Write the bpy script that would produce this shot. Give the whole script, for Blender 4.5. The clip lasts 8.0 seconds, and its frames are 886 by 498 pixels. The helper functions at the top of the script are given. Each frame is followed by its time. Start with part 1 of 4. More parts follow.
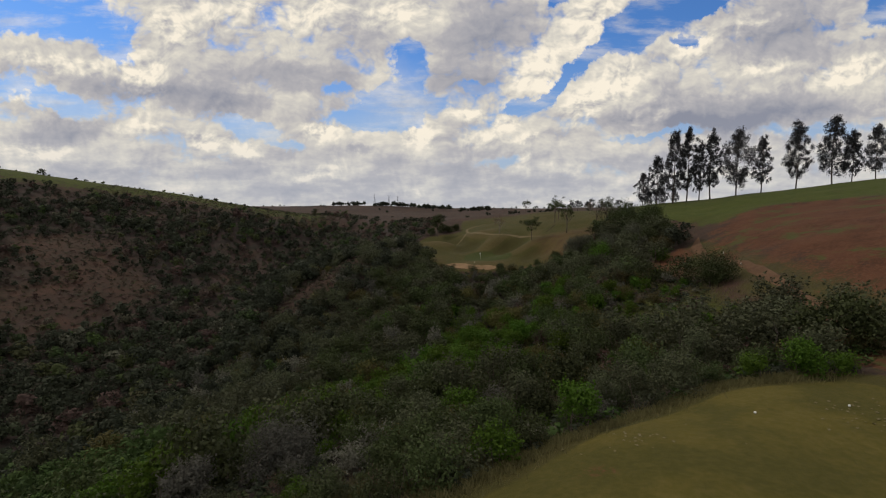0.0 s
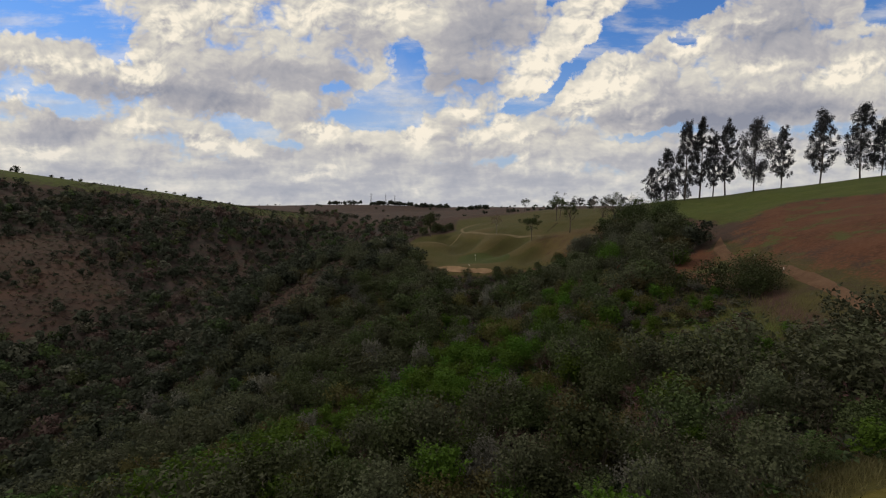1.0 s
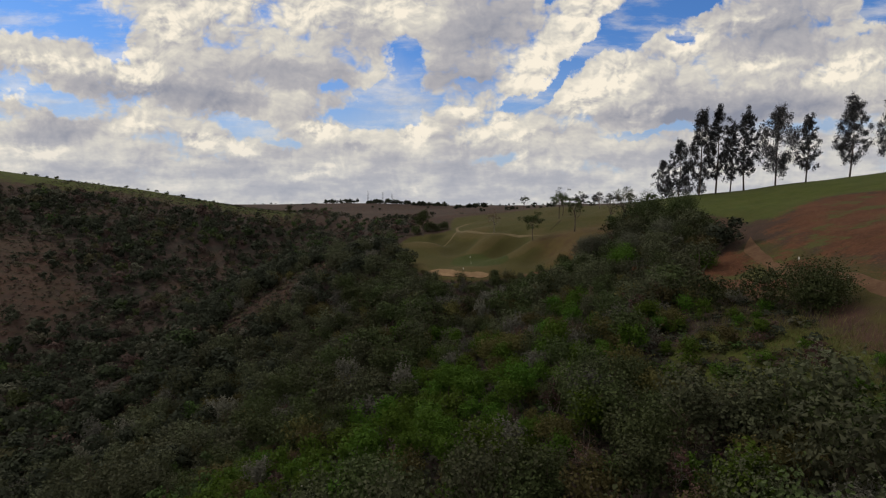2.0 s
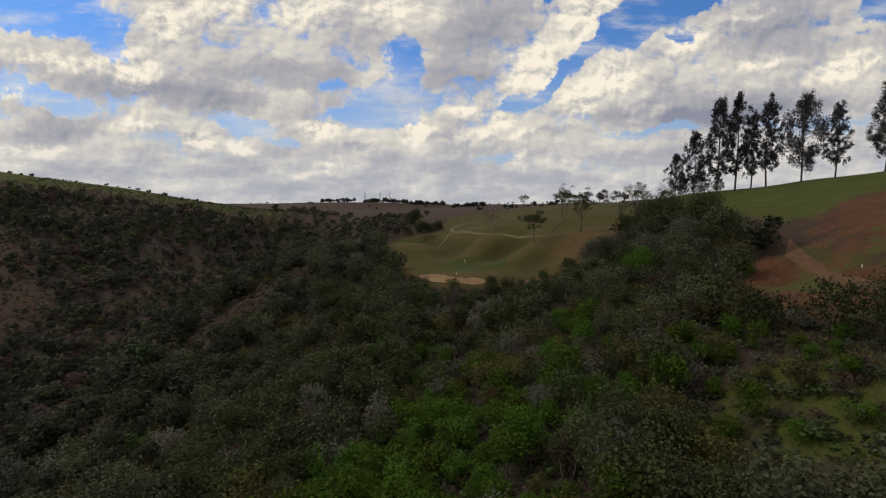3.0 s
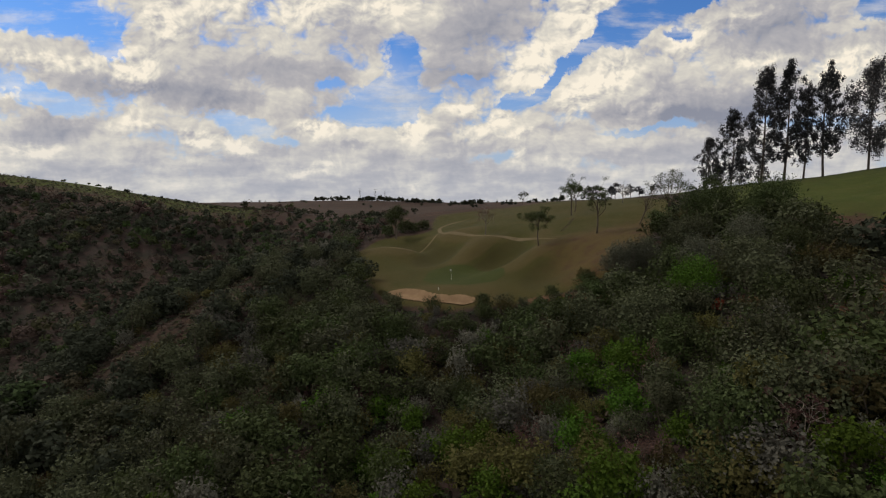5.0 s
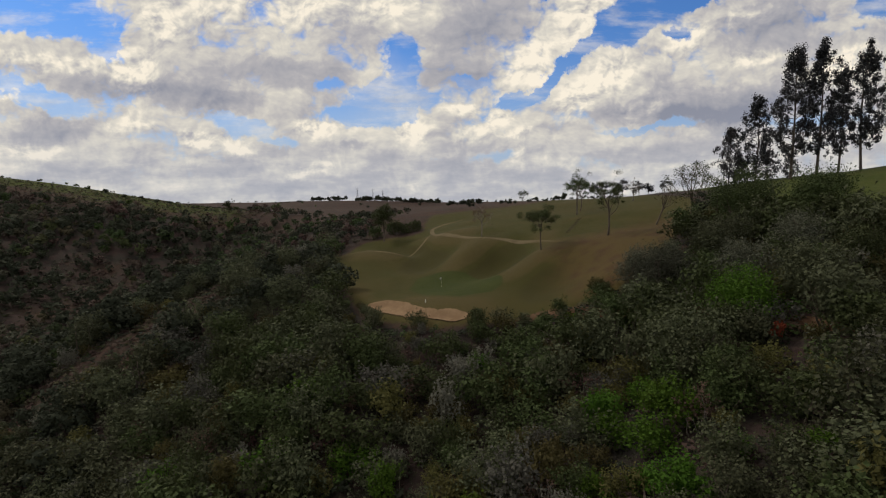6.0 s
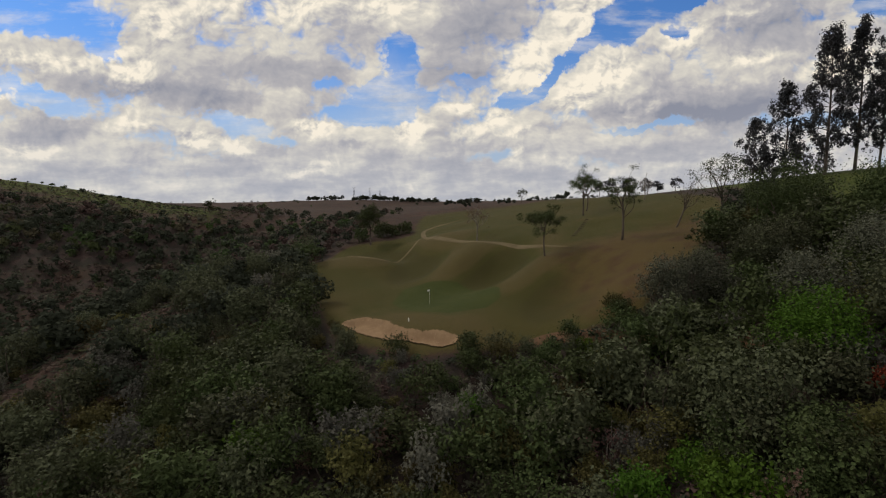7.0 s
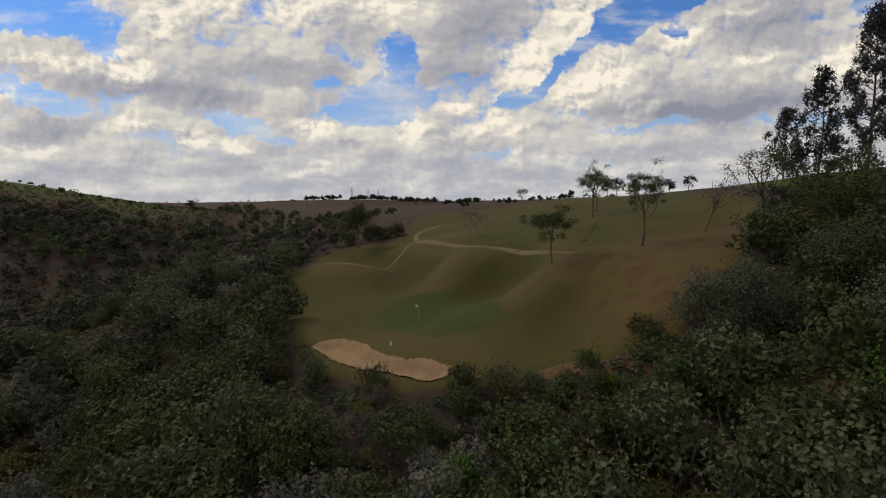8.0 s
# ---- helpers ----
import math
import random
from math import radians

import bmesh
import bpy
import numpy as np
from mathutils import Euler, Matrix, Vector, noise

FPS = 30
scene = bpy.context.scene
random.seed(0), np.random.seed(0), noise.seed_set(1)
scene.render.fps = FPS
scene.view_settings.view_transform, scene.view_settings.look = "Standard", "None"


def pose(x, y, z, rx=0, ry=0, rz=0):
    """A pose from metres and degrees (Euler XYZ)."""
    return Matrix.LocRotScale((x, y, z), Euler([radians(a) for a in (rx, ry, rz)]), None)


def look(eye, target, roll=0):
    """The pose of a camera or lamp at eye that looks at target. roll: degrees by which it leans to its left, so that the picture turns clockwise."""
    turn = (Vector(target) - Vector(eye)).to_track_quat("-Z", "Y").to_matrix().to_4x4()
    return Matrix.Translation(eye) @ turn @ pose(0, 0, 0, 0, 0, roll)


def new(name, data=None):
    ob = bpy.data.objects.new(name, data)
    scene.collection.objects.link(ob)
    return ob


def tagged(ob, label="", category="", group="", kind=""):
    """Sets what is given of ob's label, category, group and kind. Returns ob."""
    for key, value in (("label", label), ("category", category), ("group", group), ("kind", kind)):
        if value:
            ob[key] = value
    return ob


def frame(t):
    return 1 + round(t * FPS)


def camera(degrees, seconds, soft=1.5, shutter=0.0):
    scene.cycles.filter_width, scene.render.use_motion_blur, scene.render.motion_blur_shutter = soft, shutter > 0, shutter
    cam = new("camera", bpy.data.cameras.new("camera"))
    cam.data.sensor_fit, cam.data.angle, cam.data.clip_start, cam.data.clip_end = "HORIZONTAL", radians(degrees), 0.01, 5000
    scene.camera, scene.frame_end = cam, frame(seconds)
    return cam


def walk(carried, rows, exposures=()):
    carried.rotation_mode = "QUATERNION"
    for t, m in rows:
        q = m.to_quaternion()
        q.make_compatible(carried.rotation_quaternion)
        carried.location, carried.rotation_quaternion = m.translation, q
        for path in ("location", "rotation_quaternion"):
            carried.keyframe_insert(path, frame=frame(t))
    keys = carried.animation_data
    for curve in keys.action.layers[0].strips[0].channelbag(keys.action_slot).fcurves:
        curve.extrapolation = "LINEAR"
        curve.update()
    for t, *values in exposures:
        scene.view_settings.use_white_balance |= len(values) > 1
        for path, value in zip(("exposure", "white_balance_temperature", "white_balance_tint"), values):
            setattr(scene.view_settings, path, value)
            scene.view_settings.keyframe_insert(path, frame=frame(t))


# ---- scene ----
cam = camera(84.0, 8.0, soft=1.2)
PATH = [
    (0, (-0.093, -2.247, 32.151), (-0.093, -0.256, 31.97), -0.0),
    (0.5, (1.054, 5.041, 31.803), (1.056, 7.032, 31.621), -0.1),
    (1, (2.138, 12.207, 31.453), (2.143, 14.199, 31.269), -0.1),
    (1.5, (3.133, 19.339, 31.136), (3.14, 21.33, 30.949), -0.2),
    (3, (6.103, 40.218, 30.368), (6.116, 42.208, 30.175), -0.3),
    (3.5, (7.027, 46.874, 30.194), (7.042, 48.865, 30.0), -0.3),
    (4, (8.038, 53.462, 30.046), (8.054, 55.452, 29.849), -0.4),
    (4.5, (8.994, 59.793, 29.747), (9.011, 61.783, 29.548), -0.4),
    (6, (11.904, 78.475, 29.051), (11.923, 80.465, 28.851), -0.7),
    (6.5, (12.804, 84.582, 28.991), (12.826, 86.572, 28.789), -0.7),
    (7, (13.599, 90.197, 29.054), (13.623, 92.186, 28.851), -0.8),
    (7.5, (14.347, 95.483, 29.087), (14.373, 97.472, 28.883), -0.7),
    (8, (14.823, 100.716, 29.029), (14.849, 102.705, 28.824), -0.8),
]
walk(cam, [(t, look(eye, target, roll)) for t, eye, target, roll in PATH])


# ---------------------------------------------------------------- daylight
SUN_AZIMUTH, SUN_ELEVATION = -62.0, 48.0   # degrees east of the heading, degrees up

sun = new("sun", bpy.data.lights.new("sun", "SUN"))
sun.data.energy, sun.data.angle, sun.data.color = 1.15, radians(10), (1.0, 0.91, 0.76)
_a, _e = radians(SUN_AZIMUTH), radians(SUN_ELEVATION)
sun.matrix_world = look((0, 0, 200), Vector((0, 0, 200)) - 50 * Vector((math.sin(_a) * math.cos(_e), math.cos(_a) * math.cos(_e), math.sin(_e))))


class Graph:
    """Short hand for a node tree."""

    def __init__(self, tree):
        self.tree = tree

    def put(self, kind, **given):
        node = self.tree.nodes.new(kind)
        if "operation" in given:
            node.operation = given["operation"]
        if "use_clamp" in given:
            node.use_clamp = given["use_clamp"]
        if "interpolation_type" in given:
            node.interpolation_type = given["interpolation_type"]
        if "data_type" in given:
            node.data_type = given["data_type"]
        if "attribute_name" in given:
            node.attribute_name = given["attribute_name"]
        if "vector_type" in given:
            node.vector_type = given["vector_type"]
        if "feature" in given:
            node.feature, node.distance = given["feature"], given["distance"]
        return node

    def wire(self, value, socket):
        if isinstance(value, bpy.types.NodeSocket):
            self.tree.links.new(value, socket)
        elif value is not None:
            socket.default_value = value

    def math(self, op, a, b=None, c=None, clamp=False):
        node = self.put("ShaderNodeMath", operation=op, use_clamp=clamp)
        for value, socket in zip((a, b, c), node.inputs):
            self.wire(value, socket)
        return node.outputs[0]

    def vec(self, op, a, b=None, scale=None):
        node = self.put("ShaderNodeVectorMath", operation=op)
        self.wire(a, node.inputs[0])
        self.wire(b, node.inputs[1])
        if scale is not None:
            self.wire(scale, node.inputs["Scale"])
        return node.outputs["Value"] if op in ("LENGTH", "DOT_PRODUCT") else node.outputs[0]

    def noise(self, vector, scale, detail=4.0, rough=0.55, colour=False, flat=False):
        node = self.put("ShaderNodeTexNoise")
        node.noise_dimensions = "2D" if flat else "3D"
        self.wire(vector, node.inputs["Vector"])
        self.wire(scale, node.inputs["Scale"])
        node.inputs["Detail"].default_value, node.inputs["Roughness"].default_value = detail, rough
        return node.outputs["Color" if colour else "Fac"]

    def ramp(self, value, low, high, to_low=0.0, to_high=1.0, smooth=True):
        node = self.put("ShaderNodeMapRange", interpolation_type="SMOOTHSTEP" if smooth else "LINEAR")
        for v, socket in zip((value, low, high, to_low, to_high), node.inputs):
            self.wire(v, socket)
        return node.outputs[0]

    def mix(self, factor, a, b):
        node = self.put("ShaderNodeMix", data_type="RGBA")
        self.wire(factor, node.inputs[0])
        self.wire((*a, 1) if isinstance(a, tuple) else a, node.inputs[6])
        self.wire((*b, 1) if isinstance(b, tuple) else b, node.inputs[7])
        return node.outputs[2]


world = bpy.data.worlds.new("sky")
scene.world = world
world.use_nodes = True
world.node_tree.nodes.clear()
g = Graph(world.node_tree)
way = g.put("ShaderNodeTexCoord").outputs["Generated"]
blue = g.put("ShaderNodeTexSky")
blue.sky_type, blue.sun_disc = "NISHITA", False
blue.sun_elevation, blue.sun_rotation = radians(SUN_ELEVATION), radians(SUN_AZIMUTH)
blue.altitude, blue.air_density, blue.dust_density, blue.ozone_density = 600, 1.2, 0.6, 3.0
split = g.put("ShaderNodeSeparateXYZ")
g.wire(way, split.inputs[0])
# chart of the sky: tenths of a unit across and up on a wall ahead; behind the wall the chart is mirrored
ahead = g.math("MAXIMUM", g.math("ABSOLUTE", split.outputs[1]), 0.12)
across = g.math("MULTIPLY", g.math("DIVIDE", split.outputs[0], ahead), 10.0)
upward = g.math("MULTIPLY", g.math("DIVIDE", split.outputs[2], ahead), 10.0)
chart = g.put("ShaderNodeCombineXYZ")
g.wire(across, chart.inputs[0])
g.wire(upward, chart.inputs[1])
plain = chart.outputs[0]
sway = g.vec("SUBTRACT", g.noise(plain, 1.0, 3.0, 0.55, colour=True, flat=True), (0.5, 0.5, 0.5))
bent = g.vec("ADD", plain, g.vec("MULTIPLY", sway, (0.45, 0.32, 0.0)))
fine = g.vec("SUBTRACT", g.noise(plain, 3.8, 3.0, 0.6, colour=True, flat=True), (0.5, 0.5, 0.5))
soft_bent = bent
bent = g.vec("ADD", bent, g.vec("MULTIPLY", fine, (0.30, 0.26, 0.0)))


def masses(vector, blobs):
    """Sum of soft ellipses: (across, up, half width, half height, lean in degrees, weight)."""
    total = 0.0
    parts_of = g.put("ShaderNodeSeparateXYZ")
    g.wire(vector, parts_of.inputs[0])
    for x, y, rx, ry, lean, weight in blobs:
        c = g.put("ShaderNodeCombineXYZ")   # the sum so far rides along in the third place, so that the ellipses are worked out one by one
        g.wire(parts_of.outputs[0], c.inputs[0])
        g.wire(parts_of.outputs[1], c.inputs[1])
        g.wire(total, c.inputs[2])
        m = g.put("ShaderNodeMapping", vector_type="TEXTURE")
        g.wire(c.outputs[0], m.inputs["Vector"])
        m.inputs["Location"].default_value, m.inputs["Scale"].default_value = (x, y, 0), (rx, ry, 1e6)
        m.inputs["Rotation"].default_value = (0, 0, radians(lean))
        total = g.math("ADD", total, g.ramp(g.vec("LENGTH", m.outputs[0]), 1.15, 0.15, 0.0, weight))
    return total


GAPS_WEST = [
    (-7.54, 3.62, 1.93, 0.58, 0, 1), (-6.45, 3.10, 0.45, 0.51, 20, 0.8), (-8.12, 2.18, 1.54, 0.33, -13, 0.6), (-7.20, 1.84, 0.77, 0.26, -10, 0.4),
    (-3.87, 1.49, 1.03, 0.31, -12, 0.65), (-3.12, 1.18, 0.51, 0.13, -8, 0.5), (-4.67, 1.84, 0.51, 0.10, 0, 0.3), (-0.63, 2.79, 0.54, 0.59, -10, 1),
    (-2.17, 2.30, 0.33, 0.21, 0, 0.65), (-1.23, 1.70, 1.09, 0.35, 0, 0.95), (-0.88, 2.10, 1.22, 0.36, 0, 0.7), (-0.14, 0.80, 0.39, 0.10, 0, 0.35),
    (-8.69, 1.44, 0.51, 0.18, 0, 0.3),
]
GAPS_EAST = [
    (0.61, 2.30, 0.49, 0.14, -5, 0.8), (1.70, 1.95, 0.54, 0.18, 10, 1), (2.22, 2.33, 0.62, 0.18, 48, 0.95), (2.90, 2.90, 0.71, 0.22, 38, 0.9),
    (3.69, 3.36, 0.62, 0.59, 55, 1.1), (4.28, 3.79, 1.09, 0.46, 22, 1.1), (5.14, 3.92, 0.77, 0.26, 12, 0.9), (4.74, 3.16, 0.41, 0.13, 0, 0.6),
    (2.24, 3.96, 0.33, 0.17, 35, 0.7), (8.82, 3.79, 0.75, 0.46, 0, 1), (8.07, 3.18, 0.80, 0.10, 12, 0.3), (4.86, 1.46, 0.80, 0.17, 5, 0.8),
    (4.00, 1.35, 0.77, 0.10, 5, 0.5), (7.38, 1.46, 1.93, 0.21, 0, 0.45), (1.18, 0.86, 0.80, 0.13, 0, 0.3), (3.02, 0.63, 1.09, 0.19, 0, 0.3),
]
VEILS = [
    (-1.05, 2.25, 1.26, 0.69, -10, 0.8), (-6.90, 1.92, 1.26, 0.52, 0, 0.7), (-3.65, 1.48, 1.38, 0.52, 0, 0.7), (8.06, 1.65, 1.38, 0.34, 0, 0.35),
    (-1.06, 1.65, 1.26, 0.23, 0, 0.4),
]
SHADE_HIGH = [
    (-4.87, 2.12, 2.18, 0.39, -8, 1), (-2.72, 2.50, 1.49, 0.42, -5, 0.65), (-4.05, 2.70, 1.20, 0.45, 0, 0.3),
    (-1.60, 3.33, 1.15, 0.69, 0, 0.35), (0.95, 3.44, 1.26, 0.80, 20, 0.7), (0.51, 2.42, 0.92, 0.34, 0, 0.6), (6.14, 1.87, 2.87, 0.46, 5, 1.1),
    (5.25, 1.57, 1.49, 0.28, 0, 0.7), (6.85, 3.07, 1.95, 0.52, 5, 0.7), (6.81, 3.65, 1.49, 0.52, 10, 0.5), (4.44, 2.14, 1.03, 0.46, 0, 0.4),
    (3.78, 1.65, 0.80, 0.23, 0, 0.5),
]
SHADE_LOW = [
    (-7.72, 1.43, 1.26, 0.30, 0, 0.9), (-1.63, 1.08, 0.39, 0.11, 0, 0.7), (-2.10, 0.25, 2.87, 0.30, 0, 0.45), (-4.14, 0.70, 1.84, 0.25, 0, 0.4),
    (-0.27, 0.70, 1.61, 0.25, 0, 0.45), (1.89, 0.47, 1.84, 0.28, 0, 0.4), (1.09, 1.09, 1.38, 0.18, 0, 0.3), (4.72, 0.81, 1.72, 0.46, 0, 0.4),
    (2.66, 1.37, 0.69, 0.18, 0, 0.3), (-7.09, 2.36, 1.38, 0.23, -15, 0.35),
]
LIT_HIGH = [
    (-5.96, 2.58, 0.57, 0.69, 60, 0.9), (-5.36, 3.49, 0.57, 0.52, 40, 0.8), (-4.24, 3.76, 1.03, 0.52, 0, 0.5), (-2.47, 3.71, 1.26, 0.46, 0, 0.6),
    (-0.82, 3.71, 0.92, 0.46, 0, 0.6), (1.85, 2.58, 0.80, 0.63, 40, 0.7), (2.94, 3.60, 0.92, 0.57, 45, 0.8), (3.42, 2.42, 0.86, 0.46, 20, 0.9),
    (2.76, 1.92, 0.52, 0.46, 30, 0.8), (8.05, 2.63, 1.03, 0.30, 12, 0.9), (4.90, 3.07, 0.69, 0.34, 15, 0.7), (6.20, 2.67, 0.92, 0.18, 5, 0.6),
    (6.04, 3.49, 0.92, 0.34, 15, 0.4), (-7.51, 2.77, 1.61, 0.21, -5, 0.6),
]
LIT_LOW = [
    (-8.45, 2.16, 0.41, 0.21, 0, 0.7), (-4.74, 1.26, 0.57, 0.23, -15, 0.8), (-3.90, 1.06, 0.57, 0.18, -15, 0.7), (-2.39, 1.42, 0.67, 0.23, 0, 0.9),
    (-0.50, 1.39, 0.53, 0.30, 10, 0.9), (0.46, 1.81, 0.53, 0.21, 0, 0.7), (1.60, 0.81, 0.23, 0.28, 0, 0.5), (1.31, 1.59, 0.39, 0.21, 20, 0.7),
    (1.65, 1.29, 0.57, 0.11, 10, 0.6), (-2.55, 0.59, 0.69, 0.21, 20, 0.6), (2.45, 0.70, 0.46, 0.14, 0, 0.4), (-6.02, 1.54, 0.69, 0.23, 0, 0.5),
    (-0.62, 0.25, 0.46, 0.16, 0, 0.4), (-8.20, 1.04, 0.92, 0.23, 0, 0.5), (0.63, 1.32, 0.80, 0.23, 0, 0.5), (4.12, 1.81, 0.80, 0.46, 0, 0.35),
]
clear = g.math("ADD", masses(bent, GAPS_WEST), masses(bent, GAPS_EAST))
shade = g.math("ADD", masses(bent, SHADE_HIGH), masses(bent, SHADE_LOW))
lit = g.math("ADD", masses(bent, LIT_HIGH), masses(bent, LIT_LOW))
veil = masses(bent, VEILS)

# puffs of the clouds: broad swells and round heaps, and the same fields a little nearer to the sun
flat = g.vec("MULTIPLY", soft_bent, (0.60, 1.0, 1.0))
puff = g.noise(flat, 0.75, 4.0, 0.48, flat=True)
relief = g.math("SUBTRACT", puff, g.noise(g.vec("ADD", flat, (-0.20, 0.28, 0.0)), 0.75, 4.0, 0.48, flat=True))


def heaps(vector):
    """Rounded cauliflower heaps, 0 to 1."""
    v = g.put("ShaderNodeTexVoronoi", feature="SMOOTH_F1", distance="EUCLIDEAN")
    v.voronoi_dimensions = "2D"
    g.wire(vector, v.inputs["Vector"])
    v.inputs["Scale"].default_value, v.inputs["Detail"].default_value, v.inputs["Roughness"].default_value = 2.1, 3.0, 0.62
    v.inputs["Smoothness"].default_value = 0.25
    return g.math("SUBTRACT", 1.0, v.outputs["Distance"])


swell = g.vec("MULTIPLY", soft_bent, (0.80, 1.10, 1.0))
billow = heaps(swell)
heap = g.math("SUBTRACT", billow, heaps(g.vec("ADD", swell, (-0.07, 0.11, 0.0))))
wisp = g.noise(g.vec("MULTIPLY", plain, (0.45, 1.7, 1.0)), 1.5, 5.0, 0.6, flat=True)
near_rim = g.ramp(split.outputs[2], 0.17, 0.03)
body = g.math("SUBTRACT", g.math("MULTIPLY_ADD", puff, 0.9, 0.26), g.math("MULTIPLY", clear, 1.05))
body = g.math("ADD", body, g.math("ADD", g.math("MULTIPLY_ADD", billow, 0.42, -0.10), g.math("MULTIPLY", g.math("ADD", lit, shade), 0.22)))
body = g.math("ADD", body, g.math("MULTIPLY", near_rim, 0.12))
cover = g.ramp(body, 0.14, 0.58)
thin = g.math("ADD", g.math("MULTIPLY", g.ramp(wisp, 0.42, 0.72), 0.42), g.math("MULTIPLY", veil, 0.28), clamp=True)
cover = g.math("MAXIMUM", cover, thin)
glow = g.math("MULTIPLY_ADD", relief, 0.60, 0.57)
glow = g.math("ADD", glow, g.math("MULTIPLY", heap, g.math("MULTIPLY_ADD", lit, 0.45, 0.16)))
glow = g.math("ADD", glow, g.math("MULTIPLY", near_rim, g.math("MULTIPLY_ADD", wisp, 0.9, -0.45)))
glow = g.math("ADD", glow, g.math("MULTIPLY", lit, 0.34))
glow = g.math("ADD", glow, g.ramp(body, 0.55, 0.15, 0.0, 0.14))
glow = g.math("SUBTRACT", glow, g.math("MULTIPLY", shade, 0.36))
glow = g.math("MULTIPLY_ADD", glow, 1.30, -0.13, clamp=True)
tone = g.put("ShaderNodeValToRGB")
g.wire(glow, tone.inputs[0])
tone.color_ramp.elements[0].position, tone.color_ramp.elements[0].color = 0.0, (0.27, 0.285, 0.35, 1)
tone.color_ramp.elements[1].position, tone.color_ramp.elements[1].color = 1.0, (0.98, 0.89, 0.74, 1)
mid = tone.color_ramp.elements.new(0.45)
mid.color = (0.47, 0.455, 0.47, 1)
high = tone.color_ramp.elements.new(0.75)
high.color = (0.72, 0.68, 0.60, 1)
sky = g.vec("MULTIPLY", blue.outputs[0], (0.046, 0.076, 0.118))
haze = g.ramp(split.outputs[2], 0.32, 0.02, 0.0, 0.75)
sky = g.mix(haze, sky, (0.42, 0.50, 0.62))
mixed = g.mix(cover, sky, tone.outputs[0])
low = g.ramp(split.outputs[2], 0.16, 0.0, 0.0, 0.45)
mixed = g.mix(low, mixed, (0.50, 0.53, 0.60))
back = g.put("ShaderNodeBackground")
g.wire(mixed, back.inputs["Color"])
back.inputs["Strength"].default_value = 0.97
g.wire(back.outputs[0], g.put("ShaderNodeOutputWorld").inputs[0])

# ---------------------------------------------------------------- lie of the land
# Ridges, spurs, gullies and terraces as lines of (x, y, height); the ground is the smooth sheet through them.
LANDFORMS = []


def landform(*line, step=14.0):
    for (x0, y0, z0), (x1, y1, z1) in zip(line, line[1:]):
        n = max(1, round(math.hypot(x1 - x0, y1 - y0) / step))
        n = min(n, 6)
        LANDFORMS.extend((x0 + (x1 - x0) * k / n, y0 + (y1 - y0) * k / n, z0 + (z1 - z0) * k / n) for k in range(n))
    LANDFORMS.append(line[-1])


# grassy ridge on the west side and the rib that runs down from it
landform((-420, 200, 66), (-300, 258, 58), (-253, 283, 52), (-208, 311, 43.5), (-177, 329, 39), (-137, 313, 32.3), (-96, 296, 26.4), (-71, 279, 24.7))
landform((-190, 290, 35), (-152, 226, 17), (-122, 180, 1), (-112, 150, -11))
landform((-260, 200, 34), (-200, 180, 14), (-150, 150, -6))
landform((-300, 100, 28), (-220, 90, 4), (-150, 80, -12))
# gully heads under the ridge
landform((-92, 250, 15), (-97, 233, 6), (-84, 195, -2), (-80, 165, -9), (-92, 137, -14), (-100, 95, -18))
landform((-60, 262, 17), (-70, 234, 5), (-60, 200, 2), (-60, 180, 1.5))
# bare spur between the two gullies
landform((-24, 200, 13), (-31, 185, 12), (-38, 170, 8.3), (-44, 163, 5.2), (-52, 147, -5), (-64, 138, -9), (-78, 115, -15))
# eastern gully
landform((-20, 158, 8), (-27, 139, 0), (-28, 124, -6), (-38, 100, -10), (-62, 80, -15), (-110, 55, -22))
# scrub slope under the tee and up to the hole
landform((-42, 50, 1), (-30, 68, -2), (-9, 78, 0.5), (4, 100, 1.5), (4, 114, 1.5), (3, 122, 3.5), (2, 130, 7))
landform((-6, 116, 3), (-16, 128, 1), (-14, 142, 5))
landform((6, 53, 7), (12, 88, 5.8), (22, 90, 9.5), (27, 119, 9.5), (20, 119, 6.3))
landform((23, 72, 9), (33, 62, 14), (31, 86, 13.4), (43, 93, 18.4), (33, 120, 12.5), (38, 132, 13))
landform((-18, 22, 11.5), (-40, 25, 4), (-80, 30, -10), (-140, 30, -20))
landform((-30, -30, 14), (-80, -40, 4))
# tee terrace
landform((-8, 2, 18), (-1, 17.5, 18), (10, 26.5, 18.3), (22, 33, 18.5), (34, 34, 18.7))
landform((5, -20, 18.2), (14, 8, 18.3), (24, 20, 18.4), (36, 22, 18.9), (45, 10, 19.6))
landform((-16, 33, 10.5), (-3, 32, 12), (9, 36, 13.5), (22, 42, 15.3))
# track and forward tee along the foot of the eastern bank
landform((42, 42, 18.9), (47, 60, 19.8), (51, 79, 21), (56, 96, 20.5), (52, 107, 18.5), (60, 118, 22), (70, 132, 26))
# eastern bank and hill top
landform((58, 50, 25), (61, 80, 26), (68, 110, 26), (76, 130, 28.5))
landform((85, 40, 32), (92, 80, 33.5), (95, 110, 33.5), (90, 140, 32))
landform((84, 193, 32.2), (101, 183, 34.2), (105, 176, 35.4), (120, 167, 37.3), (130, 164, 38.8), (142, 158, 40.4), (170, 140, 43))
landform((140, 90, 40), (160, 40, 40))
landform((110, 230, 31), (160, 200, 37))
landform((95, 300, 26), (180, 300, 30))
